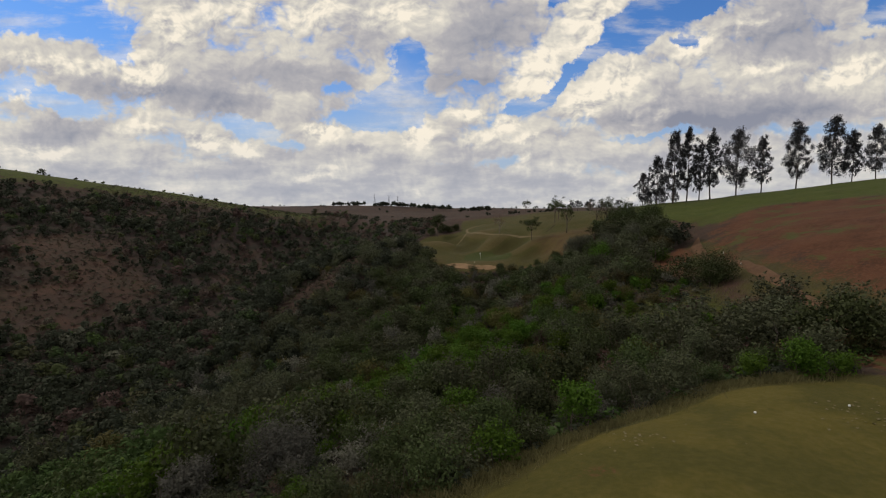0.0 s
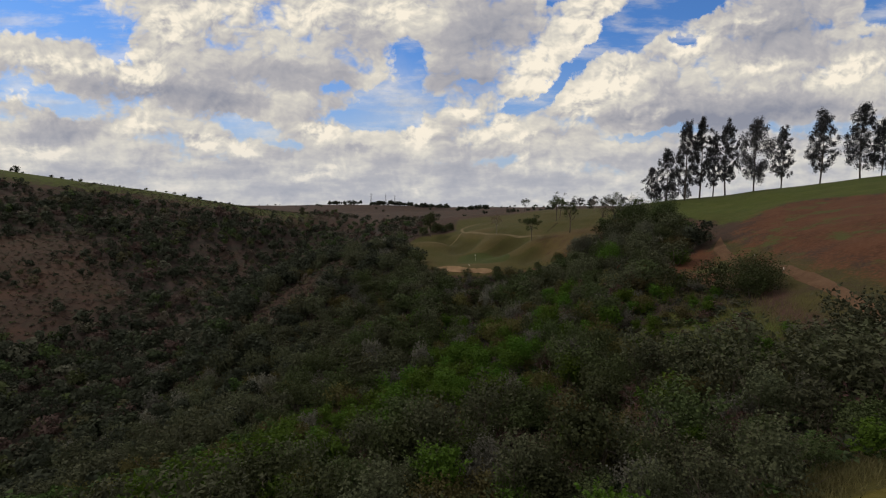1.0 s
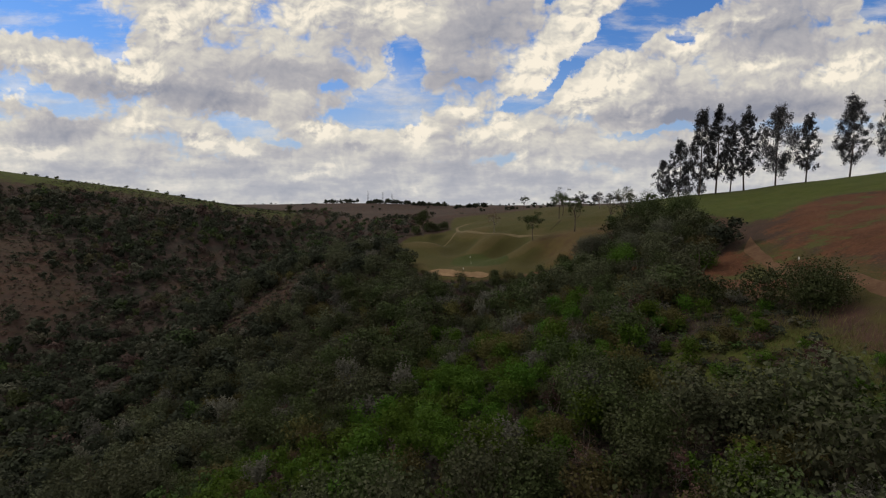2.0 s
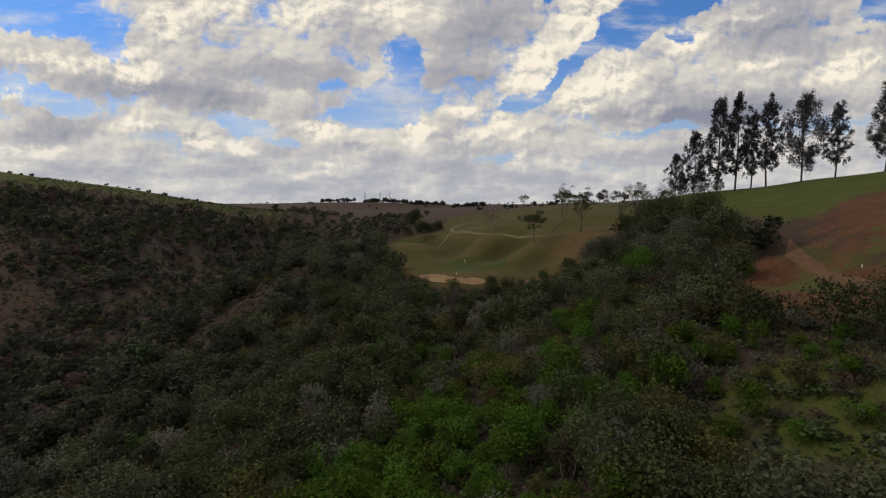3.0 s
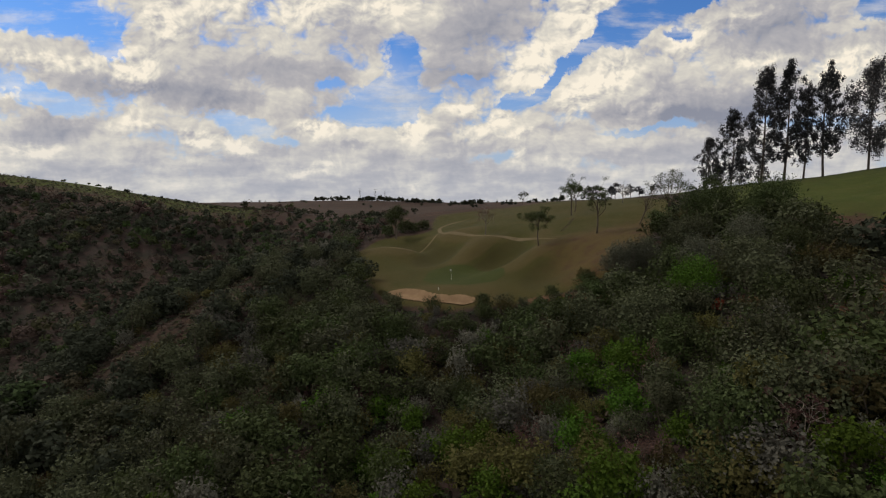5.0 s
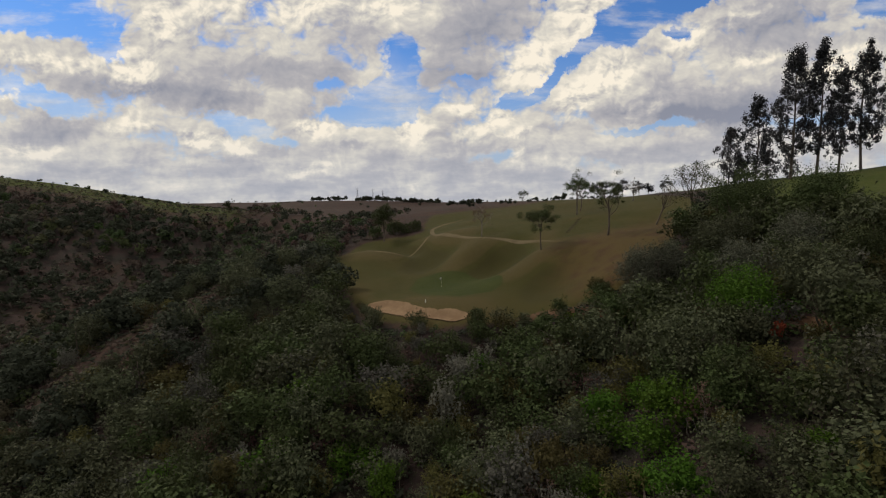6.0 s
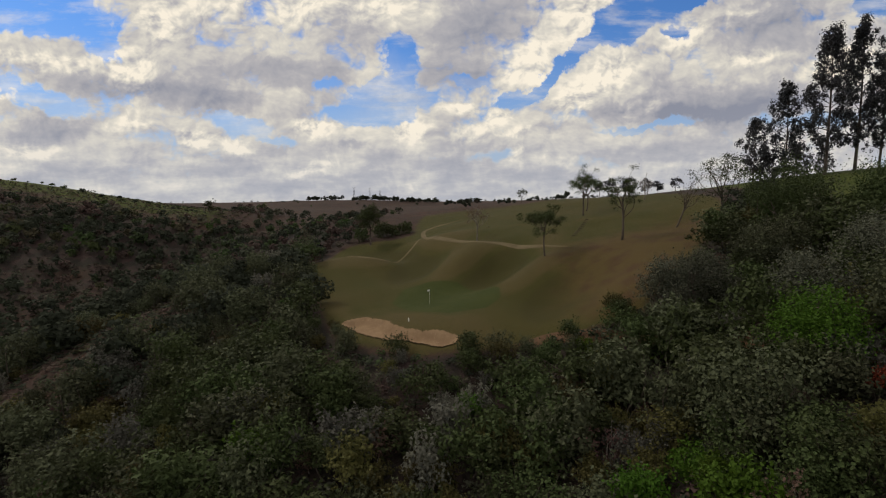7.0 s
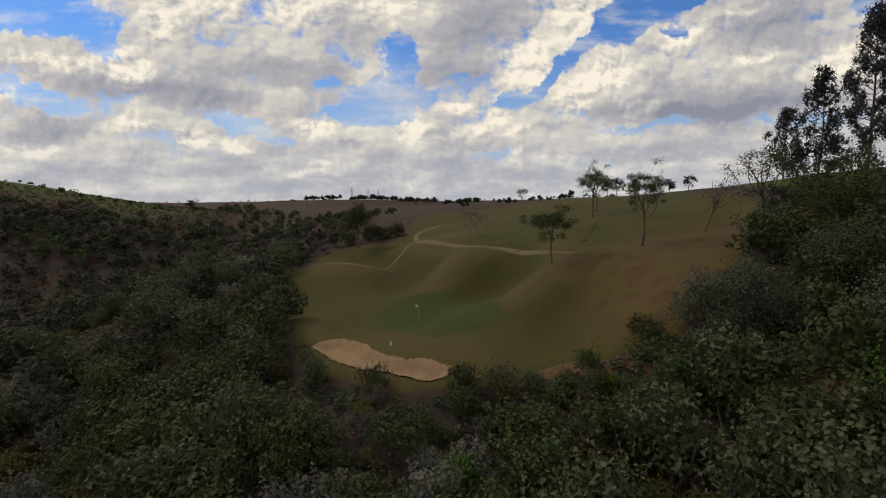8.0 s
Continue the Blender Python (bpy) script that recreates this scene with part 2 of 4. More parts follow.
# the hole: bench of the green, hollows behind it, bank on its east side
landform((-2, 163, 13.6), (2, 157.5, 12.9), (4, 152, 12.6), (9, 147, 12.7), (16, 143, 12.9), (26, 143.5, 13.6))
landform((3, 166, 13.8), (10, 160, 13.6), (18, 168, 14.4), (10, 176, 14.9), (4, 174, 14.5))
landform((2, 147, 9.5), (12, 138, 9), (24, 135, 10))
landform((-10, 186, 15.8), (-2, 203, 17), (-2, 209, 18.6), (8, 214, 20.5))
landform((0, 199, 16.0), (6, 198, 17.4), (9, 201, 19.8), (12, 195, 20.6), (15, 202, 21.3), (18, 222, 22.8))
landform((16, 190, 20.8), (23, 186, 20.7), (31, 177, 20.8), (37, 173, 21.6))
landform((23, 182, 20.8), (18, 177, 19.2), (14.5, 173.5, 16.8), (13, 171, 15.4))
landform((27, 178, 18.4), (23.5, 173.5, 15.2), (21, 168, 14.5))
landform((6, 194, 15.4), (9, 186, 15.0), (11, 179.5, 14.6))
landform((-9, 187, 16.8), (-4, 190, 17.6), (2, 189, 17.3))
landform((29, 166, 19.2), (26, 161, 17.6), (23, 157, 15.6))
landform((31, 158, 16.2), (28, 152, 14.3))
landform((31, 169, 19.7), (36, 158, 19.4), (33, 148, 17), (37, 147, 19), (42, 165, 22.5), (52, 168, 24.2))
landform((48, 146, 22), (55, 152, 25), (62, 165, 27), (70, 180, 30))
landform((43, 128, 17.5), (52, 132, 21), (48, 118, 18.5))
landform((22, 212, 23.5), (45, 205, 26), (62, 200, 28.5), (50, 250, 28.2), (20, 255, 26))
# country behind
landform((-30, 225, 17.5), (-28, 272, 21.5), (-10, 330, 21.5), (-62, 380, 13.5))
landform((-150, 400, 22), (-300, 420, 30))
landform((-260, 1050, 27), (-100, 1000, 25), (0, 900, 13), (100, 700, 26), (250, 700, 27), (500, 600, 30))
landform((-60, 600, 12), (60, 450, 20), (40, 320, 23))
landform((-500, 900, 28), (-900, 700, 40))
# low country out to the edges
landform((0, -250, 20), (250, -150, 38), (-250, -200, 0), (-500, 0, 20))
landform((-3500, 3500, -30), (0, 3800, -30), (3500, 3500, -30), (3800, 0, 0), (3500, -3500, 0), (0, -3800, 0), (-3500, -3500, 0), (-3800, 0, 0))

NODES = np.array(sorted({(round(x, 1), round(y, 1)): z for x, y, z in LANDFORMS}.items()), dtype=object)
NODE_XY = np.array([n for n in NODES[:, 0]], float)
NODE_Z = np.array(NODES[:, 1], float)


def kernel(d):
    return -np.sqrt(d * d + 4.0 ** 2)


_gap = np.hypot(*(NODE_XY[:, None] - NODE_XY[None]).transpose(2, 0, 1))
_n = len(NODE_Z)
_system = np.ones((_n + 1, _n + 1))
_system[:_n, :_n] = kernel(_gap) + np.eye(_n) * 0.4
_system[_n, _n] = 0
WEIGHTS = np.linalg.solve(_system, np.r_[NODE_Z, 0])


def lattice(ix, iy, seed):
    h = (ix.astype(np.int64) * 374761393 + iy.astype(np.int64) * 668265263 + seed * 974711) & 0x7FFFFFFF
    h = ((h ^ (h >> 13)) * 1274126177) & 0x7FFFFFFF
    return ((h ^ (h >> 16)) & 0xFFFF) / 65535.0


def bumps(x, y, size, seed=0, octaves=3):
    """Smooth noise from -1 to 1 in the plan."""
    x, y = np.asarray(x, float) / size, np.asarray(y, float) / size
    total, gain = np.zeros_like(x), 1.0
    for k in range(octaves):
        ix, iy = np.floor(x), np.floor(y)
        fx, fy = x - ix, y - iy
        fx, fy = fx * fx * (3 - 2 * fx), fy * fy * (3 - 2 * fy)
        a, b = lattice(ix, iy, seed + k), lattice(ix + 1, iy, seed + k)
        c, d = lattice(ix, iy + 1, seed + k), lattice(ix + 1, iy + 1, seed + k)
        total += gain * ((a + (b - a) * fx) * (1 - fy) + (c + (d - c) * fx) * fy - 0.5) * 2
        x, y, gain = x * 2.03 + 11.3, y * 2.03 + 5.7, gain * 0.5
    return total / 1.75


def inside(x, y, corners):
    """How far inside (positive) or outside (negative) a closed outline each place lies, in metres."""
    x, y = np.asarray(x, float), np.asarray(y, float)
    odd, far = np.zeros(x.shape, bool), np.full(x.shape, 1e9)
    for (x0, y0), (x1, y1) in zip(corners, corners[1:] + corners[:1]):
        ex, ey = x1 - x0, y1 - y0
        s = np.clip(((x - x0) * ex + (y - y0) * ey) / (ex * ex + ey * ey), 0, 1)
        far = np.minimum(far, np.hypot(x - x0 - s * ex, y - y0 - s * ey))
        with np.errstate(divide="ignore", invalid="ignore"):
            odd ^= ((y0 > y) != (y1 > y)) & (x < x0 + (y - y0) * ex / (ey if ey else 1e-9))
    return np.where(odd, far, -far)


TEE = [(-8, 2), (-1, 17.5), (10, 26.5), (22, 33), (31, 34.5), (36, 22), (34, 4), (12, -14)]
BUNKER = [(0.4, 155.5), (0.6, 156.2), (2.4, 156.4), (4.2, 155.8), (6.9, 153.3), (8.3, 150.6), (9.6, 149), (11.7, 147.5), (14.2, 146.5), (16, 145.1), (15.6, 143.8), (14, 143.5), (10.8, 145.3), (7.3, 147.6), (4.5, 150.4), (2.2, 153)]
GREEN = [(22.6, 160), (22.2, 156.8), (20, 153.9), (15, 152.8), (10, 156.5), (6.7, 162.5), (8, 169.6), (12.1, 171.2), (17, 170.4), (21.3, 165.2)]
HOLE = [(-2, 158), (1, 151.8), (7, 146.2), (11, 143.6), (18, 142.4), (27, 143), (36, 142.5), (43, 147), (50, 155.5), (59, 165), (64, 178), (66, 195), (70, 240), (40, 268), (-2, 262), (-6, 228), (-9, 208), (-12, 194), (-11, 184), (-7, 172)]
OPEN_EAST = [(34, 36), (42, 41), (43.5, 58), (42, 70), (46, 78), (42.5, 90), (42.5, 103), (49, 112), (62, 121), (68, 140), (66, 165), (72, 185), (75, 210), (110, 300), (400, 300), (400, -60), (60, -60), (40, 10)]


def height(x, y):
    x, y = np.atleast_1d(np.asarray(x, float)), np.atleast_1d(np.asarray(y, float))
    out = np.empty(x.shape)
    for k in range(0, len(x), 20000):
        d = np.hypot(x[k:k + 20000, None] - NODE_XY[:, 0], y[k:k + 20000, None] - NODE_XY[:, 1])
        out[k:k + 20000] = kernel(d) @ WEIGHTS[:-1] + WEIGHTS[-1]
    far = np.clip((np.hypot(x, y - 120) - 250) / 600, 0, 1)
    tame = np.clip(np.maximum(inside(x, y, TEE), inside(x, y, GREEN)) / 3 + 1, 0, 1)
    out += bumps(x, y, 17, 3) * 0.45 * (1 - tame) + bumps(x, y, 160, 9) * 6.0 * far
    dug = np.clip(inside(x, y, BUNKER) / 1.3, 0, 1)
    return out - 0.8 * dug * dug * (3 - 2 * dug)

# ---------------------------------------------------------------- materials
def material(name):
    m = bpy.data.materials.new(name)
    m.use_nodes = True
    m.node_tree.nodes.clear()
    return m, Graph(m.node_tree)


def finish(q, colour, rough=0.8, bump=None, strength=0.3, distance=0.1, spec=0.3, through_light=0.0, metal=0.0):
    b = q.put("ShaderNodeBsdfPrincipled")
    q.wire((*colour, 1) if isinstance(colour, tuple) else colour, b.inputs["Base Color"])
    q.wire(rough, b.inputs["Roughness"])
    b.inputs["Specular IOR Level"].default_value, b.inputs["Metallic"].default_value = spec, metal
    if bump is not None:
        n = q.put("ShaderNodeBump")
        n.inputs["Strength"].default_value, n.inputs["Distance"].default_value = strength, distance
        q.wire(bump, n.inputs["Height"])
        q.wire(n.outputs[0], b.inputs["Normal"])
    last = b.outputs[0]
    if through_light:
        t = q.put("ShaderNodeBsdfTranslucent")
        q.wire((*colour, 1) if isinstance(colour, tuple) else colour, t.inputs[0])
        mixer = q.put("ShaderNodeMixShader")
        mixer.inputs[0].default_value = through_light
        q.wire(last, mixer.inputs[1])
        q.wire(t.outputs[0], mixer.inputs[2])
        last = mixer.outputs[0]
    q.wire(last, q.put("ShaderNodeOutputMaterial").inputs[0])


def here(q):
    return q.put("ShaderNodeNewGeometry").outputs["Position"]


def mark(q, name):
    return q.put("ShaderNodeAttribute", attribute_name=name).outputs["Fac"]


def leaf_material(name, dark, light, rough=0.55, spec=0.3, clear=0.32):
    """Leaves: each leaf and each plant its own shade between two greens."""
    m, q = material(name)
    leaf = q.put("ShaderNodeNewGeometry").outputs["Random Per Island"]
    plant = q.put("ShaderNodeObjectInfo").outputs["Random"]
    patch = q.noise(here(q), 0.8, 2.0)
    f = q.math("ADD", q.math("MULTIPLY", leaf, 0.24), q.math("MULTIPLY", plant, 0.72))
    f = q.math("ADD", f, q.math("MULTIPLY", q.math("SUBTRACT", patch, 0.5), 0.5), clamp=True)
    c = q.mix(f, dark, light)
    h = q.put("ShaderNodeHueSaturation")
    q.wire(q.math("MULTIPLY_ADD", plant, 0.05, 0.475), h.inputs["Hue"])
    q.wire(c, h.inputs["Color"])
    finish(q, h.outputs[0], rough, spec=spec, through_light=clear)
    return m


LEAF = {
    "silver": leaf_material("silver_grey_leaves", (0.069, 0.070, 0.059), (0.200, 0.191, 0.156), 0.65, 0.12),
    "dark": leaf_material("dark_green_leaves", (0.030, 0.039, 0.017), (0.077, 0.096, 0.033), 0.65, 0.12, 0.2),
    "lime": leaf_material("fresh_green_leaves", (0.039, 0.076, 0.009), (0.090, 0.150, 0.018), 0.65, 0.1, 0.32),
    "olive": leaf_material("olive_leaves", (0.055, 0.052, 0.020), (0.130, 0.113, 0.042), 0.65, 0.1),
    "dry": leaf_material("withered_brown_leaves", (0.061, 0.036, 0.033), (0.173, 0.105, 0.088), 0.8, 0.1),
    "sage": leaf_material("sage_green_leaves", (0.045, 0.050, 0.034), (0.147, 0.151, 0.106), 0.65, 0.12, 0.2),
    "grey": leaf_material("grey_green_leaves", (0.037, 0.043, 0.024), (0.107, 0.114, 0.061), 0.65, 0.12, 0.2),
    "rust": leaf_material("rust_red_leaves", (0.150, 0.040, 0.020), (0.300, 0.085, 0.040), 0.8, 0.1),
    # lifted blue-grey: the haze over the hill row is mixed into these leaves
    "gum": leaf_material("eucalyptus_leaves", (0.027, 0.029, 0.035), (0.089, 0.087, 0.094), 0.5, 0.2, 0.15),
}


def far_leaf_material():
    m, q = material("mixed_scrub_leaves")
    leaf = q.put("ShaderNodeNewGeometry").outputs["Random Per Island"]
    tint = mark(q, "tint")
    r = q.put("ShaderNodeValToRGB")
    q.wire(tint, r.inputs[0])
    # lighter, greyer and bluer than near leaves: distance haze put into the colours
    stops = [(0.0, (0.031, 0.037, 0.025)), (0.3, (0.045, 0.051, 0.034)), (0.5, (0.043, 0.076, 0.020)), (0.68, (0.068, 0.058, 0.036)), (0.82, (0.090, 0.094, 0.068)), (1.0, (0.078, 0.052, 0.046))]
    r.color_ramp.elements[0].color, r.color_ramp.elements[1].color = (*stops[0][1], 1), (*stops[-1][1], 1)
    for at, c in stops[1:-1]:
        r.color_ramp.elements.new(at).color = (*c, 1)
    c = q.mix(q.math("MULTIPLY", leaf, 0.5), r.outputs[0], q.vec("MULTIPLY", r.outputs[0], (1.6, 1.6, 1.6)))
    finish(q, c, 0.75, through_light=0.2, spec=0.08)
    return m


LEAF["far"] = far_leaf_material()


def bark_material(name, dark, light, scale=6.0):
    m, q = material(name)
    p = q.vec("MULTIPLY", here(q), (1.0, 1.0, 0.25))
    grain = q.noise(p, scale, 6.0, 0.65)
    blot = q.noise(here(q), 0.9, 3.0)
    f = q.ramp(q.math("ADD", q.math("MULTIPLY", grain, 0.6), q.math("MULTIPLY", blot, 0.4)), 0.3, 0.7)
    finish(q, q.mix(f, dark, light), 0.85, grain, 0.5, 0.04)
    return m


BARK = bark_material("grey_brown_bark", (0.045, 0.035, 0.027), (0.15, 0.12, 0.095))
BARK_PALE = bark_material("pale_smooth_bark", (0.10, 0.085, 0.070), (0.30, 0.26, 0.22))
BARK_GUM = bark_material("eucalyptus_bark", (0.040, 0.032, 0.028), (0.13, 0.105, 0.09), 3.0)


def ground_material():
    m, q = material("hillside_ground")
    p = here(q)
    big, middle, small = q.noise(p, 0.035, 5.0, 0.6), q.noise(p, 0.25, 5.0, 0.65), q.noise(p, 2.2, 5.0, 0.7)
    grain = q.noise(q.vec("MULTIPLY", p, (1.0, 1.0, 0.3)), 9.0, 4.0, 0.7)
    rough_edge = q.math("ADD", q.math("MULTIPLY", q.math("SUBTRACT", middle, 0.5), 0.9), q.math("MULTIPLY", q.math("SUBTRACT", small, 0.5), 0.7))

    def zone(name, low=0.35, high=0.65, jag=1.0):
        return q.ramp(q.math("ADD", mark(q, name), q.math("MULTIPLY", rough_edge, jag)), low, high)

    # dry hillside grass
    dry = q.mix(q.ramp(big, 0.35, 0.65), (0.044, 0.025, 0.021), (0.064, 0.037, 0.025))
    dry = q.mix(q.ramp(middle, 0.40, 0.72), dry, (0.040, 0.034, 0.022))
    dry = q.mix(q.ramp(small, 0.45, 0.8), dry, (0.074, 0.047, 0.033))
    dry = q.mix(q.ramp(q.noise(p, 0.75, 5.0, 0.7), 0.48, 0.66, 0.0, 0.85), dry, (0.030, 0.022, 0.019))
    dry = q.mix(q.ramp(q.noise(q.vec("MULTIPLY", p, (0.5, 1.0, 1.0)), 0.12, 4.0, 0.6), 0.5, 0.68, 0.0, 0.8), dry, (0.078, 0.041, 0.029))
    dry = q.mix(q.ramp(grain, 0.55, 0.30), dry, (0.034, 0.023, 0.020))
    # floor of the scrub
    litter = q.mix(q.ramp(middle, 0.35, 0.65), (0.026, 0.023, 0.020), (0.052, 0.032, 0.030))
    litter = q.mix(q.ramp(small, 0.5, 0.75), litter, (0.044, 0.052, 0.022))
    c = q.mix(zone("litter"), dry, litter)
    # lush hill pasture
    lawn = q.mix(q.ramp(middle, 0.3, 0.7), (0.042, 0.058, 0.009), (0.068, 0.084, 0.015))
    lawn = q.mix(q.ramp(small, 0.55, 0.8), lawn, (0.075, 0.080, 0.022))
    lawn = q.mix(q.ramp(big, 0.48, 0.68, 0.0, 0.35), lawn, (0.070, 0.060, 0.022))
    lawn = q.mix(q.ramp(q.noise(p, 0.6, 4.0, 0.65), 0.5, 0.72, 0.0, 0.6), lawn, (0.078, 0.066, 0.022))
    lawn = q.mix(q.ramp(grain, 0.58, 0.34, 0.0, 0.8), lawn, (0.036, 0.048, 0.010))
    c = q.mix(zone("lawn"), c, lawn)
    # mown golf grass
    mown = q.mix(q.ramp(middle, 0.3, 0.7), (0.048, 0.049, 0.011), (0.072, 0.061, 0.018))
    mown = q.mix(q.ramp(big, 0.45, 0.62), mown, (0.066, 0.055, 0.015))
    mown = q.mix(q.ramp(small, 0.58, 0.82, 0.0, 0.6), mown, (0.098, 0.074, 0.033))
    mown = q.mix(q.ramp(q.noise(p, 0.11, 3.0, 0.5), 0.5, 0.66, 0.0, 0.6), mown, (0.052, 0.050, 0.012))
    # dry pale grass on the crests
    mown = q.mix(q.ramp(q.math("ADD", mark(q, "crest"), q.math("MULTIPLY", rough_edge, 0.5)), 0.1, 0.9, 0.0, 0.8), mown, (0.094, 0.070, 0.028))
    # hollows darkened by curvature: shade of the relief put into the colour
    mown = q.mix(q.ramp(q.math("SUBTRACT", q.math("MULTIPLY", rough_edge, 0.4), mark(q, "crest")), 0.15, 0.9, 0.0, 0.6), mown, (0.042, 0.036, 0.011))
    mown = q.mix(q.ramp(grain, 0.60, 0.36, 0.0, 0.7), mown, (0.040, 0.038, 0.010))
    warm = q.ramp(q.math("ADD", mark(q, "warm"), q.math("MULTIPLY", rough_edge, 0.8)), 0.2, 0.9, 0.0, 0.75)
    mown = q.mix(warm, mown, q.mix(q.ramp(q.noise(p, 0.35, 4.0, 0.6), 0.42, 0.66), (0.088, 0.058, 0.021), (0.070, 0.036, 0.020)))
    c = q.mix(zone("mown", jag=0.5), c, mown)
    # tee toned lighter than the hole: the hole's cloud shade is painted as colour
    c = q.mix(zone("tee", jag=0.6), c, q.mix(q.ramp(q.noise(p, 0.16, 4.0, 0.6), 0.38, 0.62), q.mix(q.ramp(small, 0.35, 0.75), (0.060, 0.055, 0.011), (0.084, 0.072, 0.017)), q.mix(q.ramp(small, 0.35, 0.75), (0.088, 0.074, 0.013), (0.118, 0.094, 0.025))))
    turf = q.mix(q.ramp(middle, 0.3, 0.7), (0.036, 0.047, 0.010), (0.048, 0.056, 0.013))
    c = q.mix(zone("turf", jag=0.25), c, turf)
    # red earth
    soil = q.mix(q.ramp(middle, 0.3, 0.7), (0.058, 0.023, 0.012), (0.092, 0.038, 0.020))
    soil = q.mix(q.ramp(small, 0.45, 0.75), soil, (0.125, 0.059, 0.031))
    soil = q.mix(q.ramp(grain, 0.60, 0.72), soil, (0.070, 0.072, 0.024))
    soil = q.mix(q.ramp(q.noise(q.vec("MULTIPLY", p, (1.0, 0.45, 1.0)), 0.16, 5.0, 0.7), 0.52, 0.62, 0.0, 0.85), soil, (0.056, 0.066, 0.018))
    c = q.mix(zone("soil", 0.30, 0.70, jag=1.9), c, soil)
    fine = q.math("ADD", q.math("MULTIPLY", small, 0.6), q.math("MULTIPLY", grain, 0.4))
    finish(q, c, 0.92, fine, 0.6, 0.25, spec=0.15)
    return m


def loose_material(name, dark, light, pebble, scale=3.0):
    """Sand and trodden earth."""
    m, q = material(name)
    p = here(q)
    a, b = q.noise(p, 0.5, 5.0, 0.6), q.noise(p, scale, 5.0, 0.7)
    c = q.mix(q.ramp(a, 0.3, 0.7), dark, light)
    c = q.mix(q.ramp(b, 0.5, 0.75), c, pebble)
    finish(q, c, 0.95, b, 0.5, 0.08, spec=0.1)
    return m


GROUND = ground_material()
SAND = loose_material("bunker_sand", (0.215, 0.140, 0.082), (0.265, 0.178, 0.105), (0.30, 0.21, 0.13))
WORN = loose_material("worn_dry_grass_path", (0.110, 0.086, 0.048), (0.150, 0.120, 0.070), (0.19, 0.155, 0.095))
EARTH = loose_material("trodden_earth", (0.085, 0.047, 0.028), (0.122, 0.072, 0.044), (0.155, 0.097, 0.060))


def plain(name, colour, rough=0.5, metal=0.0):
    m, q = material(name)
    n = q.noise(here(q), 20.0, 3.0)
    finish(q, q.mix(q.ramp(n, 0.2, 0.8, 0.0, 0.25), colour, tuple(v * 0.6 for v in colour)), rough, metal=metal)
    return m


WHITE = plain("white_paint", (0.80, 0.80, 0.77))
FLAG_CLOTH = plain("flag_cloth", (0.75, 0.74, 0.70), 0.8)
STEEL = plain("galvanised_steel", (0.20, 0.21, 0.22), 0.5, 0.6)
GRASS = leaf_material("dry_and_green_grass_blades", (0.07, 0.075, 0.022), (0.20, 0.165, 0.08), 0.8)
CLIPPING = plain("dry_clippings", (0.15, 0.125, 0.065), 0.9)

# ---------------------------------------------------------------- ground
def mesh_of(name, verts, faces, mat, smooth=False, marks=None):
    me = bpy.data.meshes.new(name)
    verts, faces = np.asarray(verts, np.float32), np.asarray(faces, np.int32)
    n, k = faces.shape
    me.vertices.add(len(verts))
    me.vertices.foreach_set("co", verts.ravel())
    me.loops.add(n * k)
    me.loops.foreach_set("vertex_index", faces.ravel())
    me.polygons.add(n)
    me.polygons.foreach_set("loop_start", np.arange(0, n * k, k, dtype=np.int32))
    me.polygons.foreach_set("loop_total", np.full(n, k, np.int32))
    me.polygons.foreach_set("use_smooth", np.full(n, smooth))
    for key, values in (marks or {}).items():
        me.attributes.new(key, "FLOAT", "POINT").data.foreach_set("value", np.asarray(values, np.float32))
    me.materials.append(mat)
    me.update(calc_edges=True)
    return me


def axis(low, high, step, reach):
    """Even steps from low to high, then ever wider ones out to reach."""
    line, grow = list(np.arange(low, high + step / 2, step)), step
    a, b = line[0], line[-1]
    outer, inner = [], []
    while b < reach or a > -reach:
        grow *= 1.09
        a, b = a - grow, b + grow
        outer.append(b)
        inner.insert(0, a)
    return np.array(inner + line + outer)


def finer(line, low, high):
    """Three steps for each one between low and high."""
    return np.unique(np.r_[line, np.arange(low, high, 1 / 3)].round(4))


def smooth_in(x, y, corners, soft):
    return np.clip(inside(x, y, corners) / (2 * soft) + 0.5, 0, 1)


BARE_RIB = [(-160, 228), (-142, 222), (-120, 200), (-102, 176), (-108, 160), (-128, 148), (-160, 165), (-176, 205)]
HILLTOP = [(-420, 165), (-300, 225), (-253, 252), (-208, 284), (-177, 304), (-137, 292), (-96, 278), (-71, 268), (-60, 275), (-71, 300), (-137, 400), (-300, 420), (-500, 300)]
SPUR_TOP = [(-27, 187), (-27, 174), (-33, 162), (-41, 152), (-50, 144), (-58, 142), (-58, 150), (-49, 162), (-40, 178), (-35, 188)]
GRASS_BANK = [(33, 86), (42, 84), (44, 72), (42, 60), (37, 56), (31, 62), (28, 72), (28, 82)]
RED_BANK = [(48, 40), (51, 50), (53, 66), (56, 84), (60, 100), (63, 110), (70, 124), (88, 134), (98, 114), (91, 80), (84, 40), (58, 30)]
LANDING = [(36, 36), (41, 37), (47, 48), (47, 60), (43, 54), (38, 44)]
YARD = [(42, 90), (50, 87), (58, 93), (60, 106), (58, 118), (48, 112), (43, 104)]


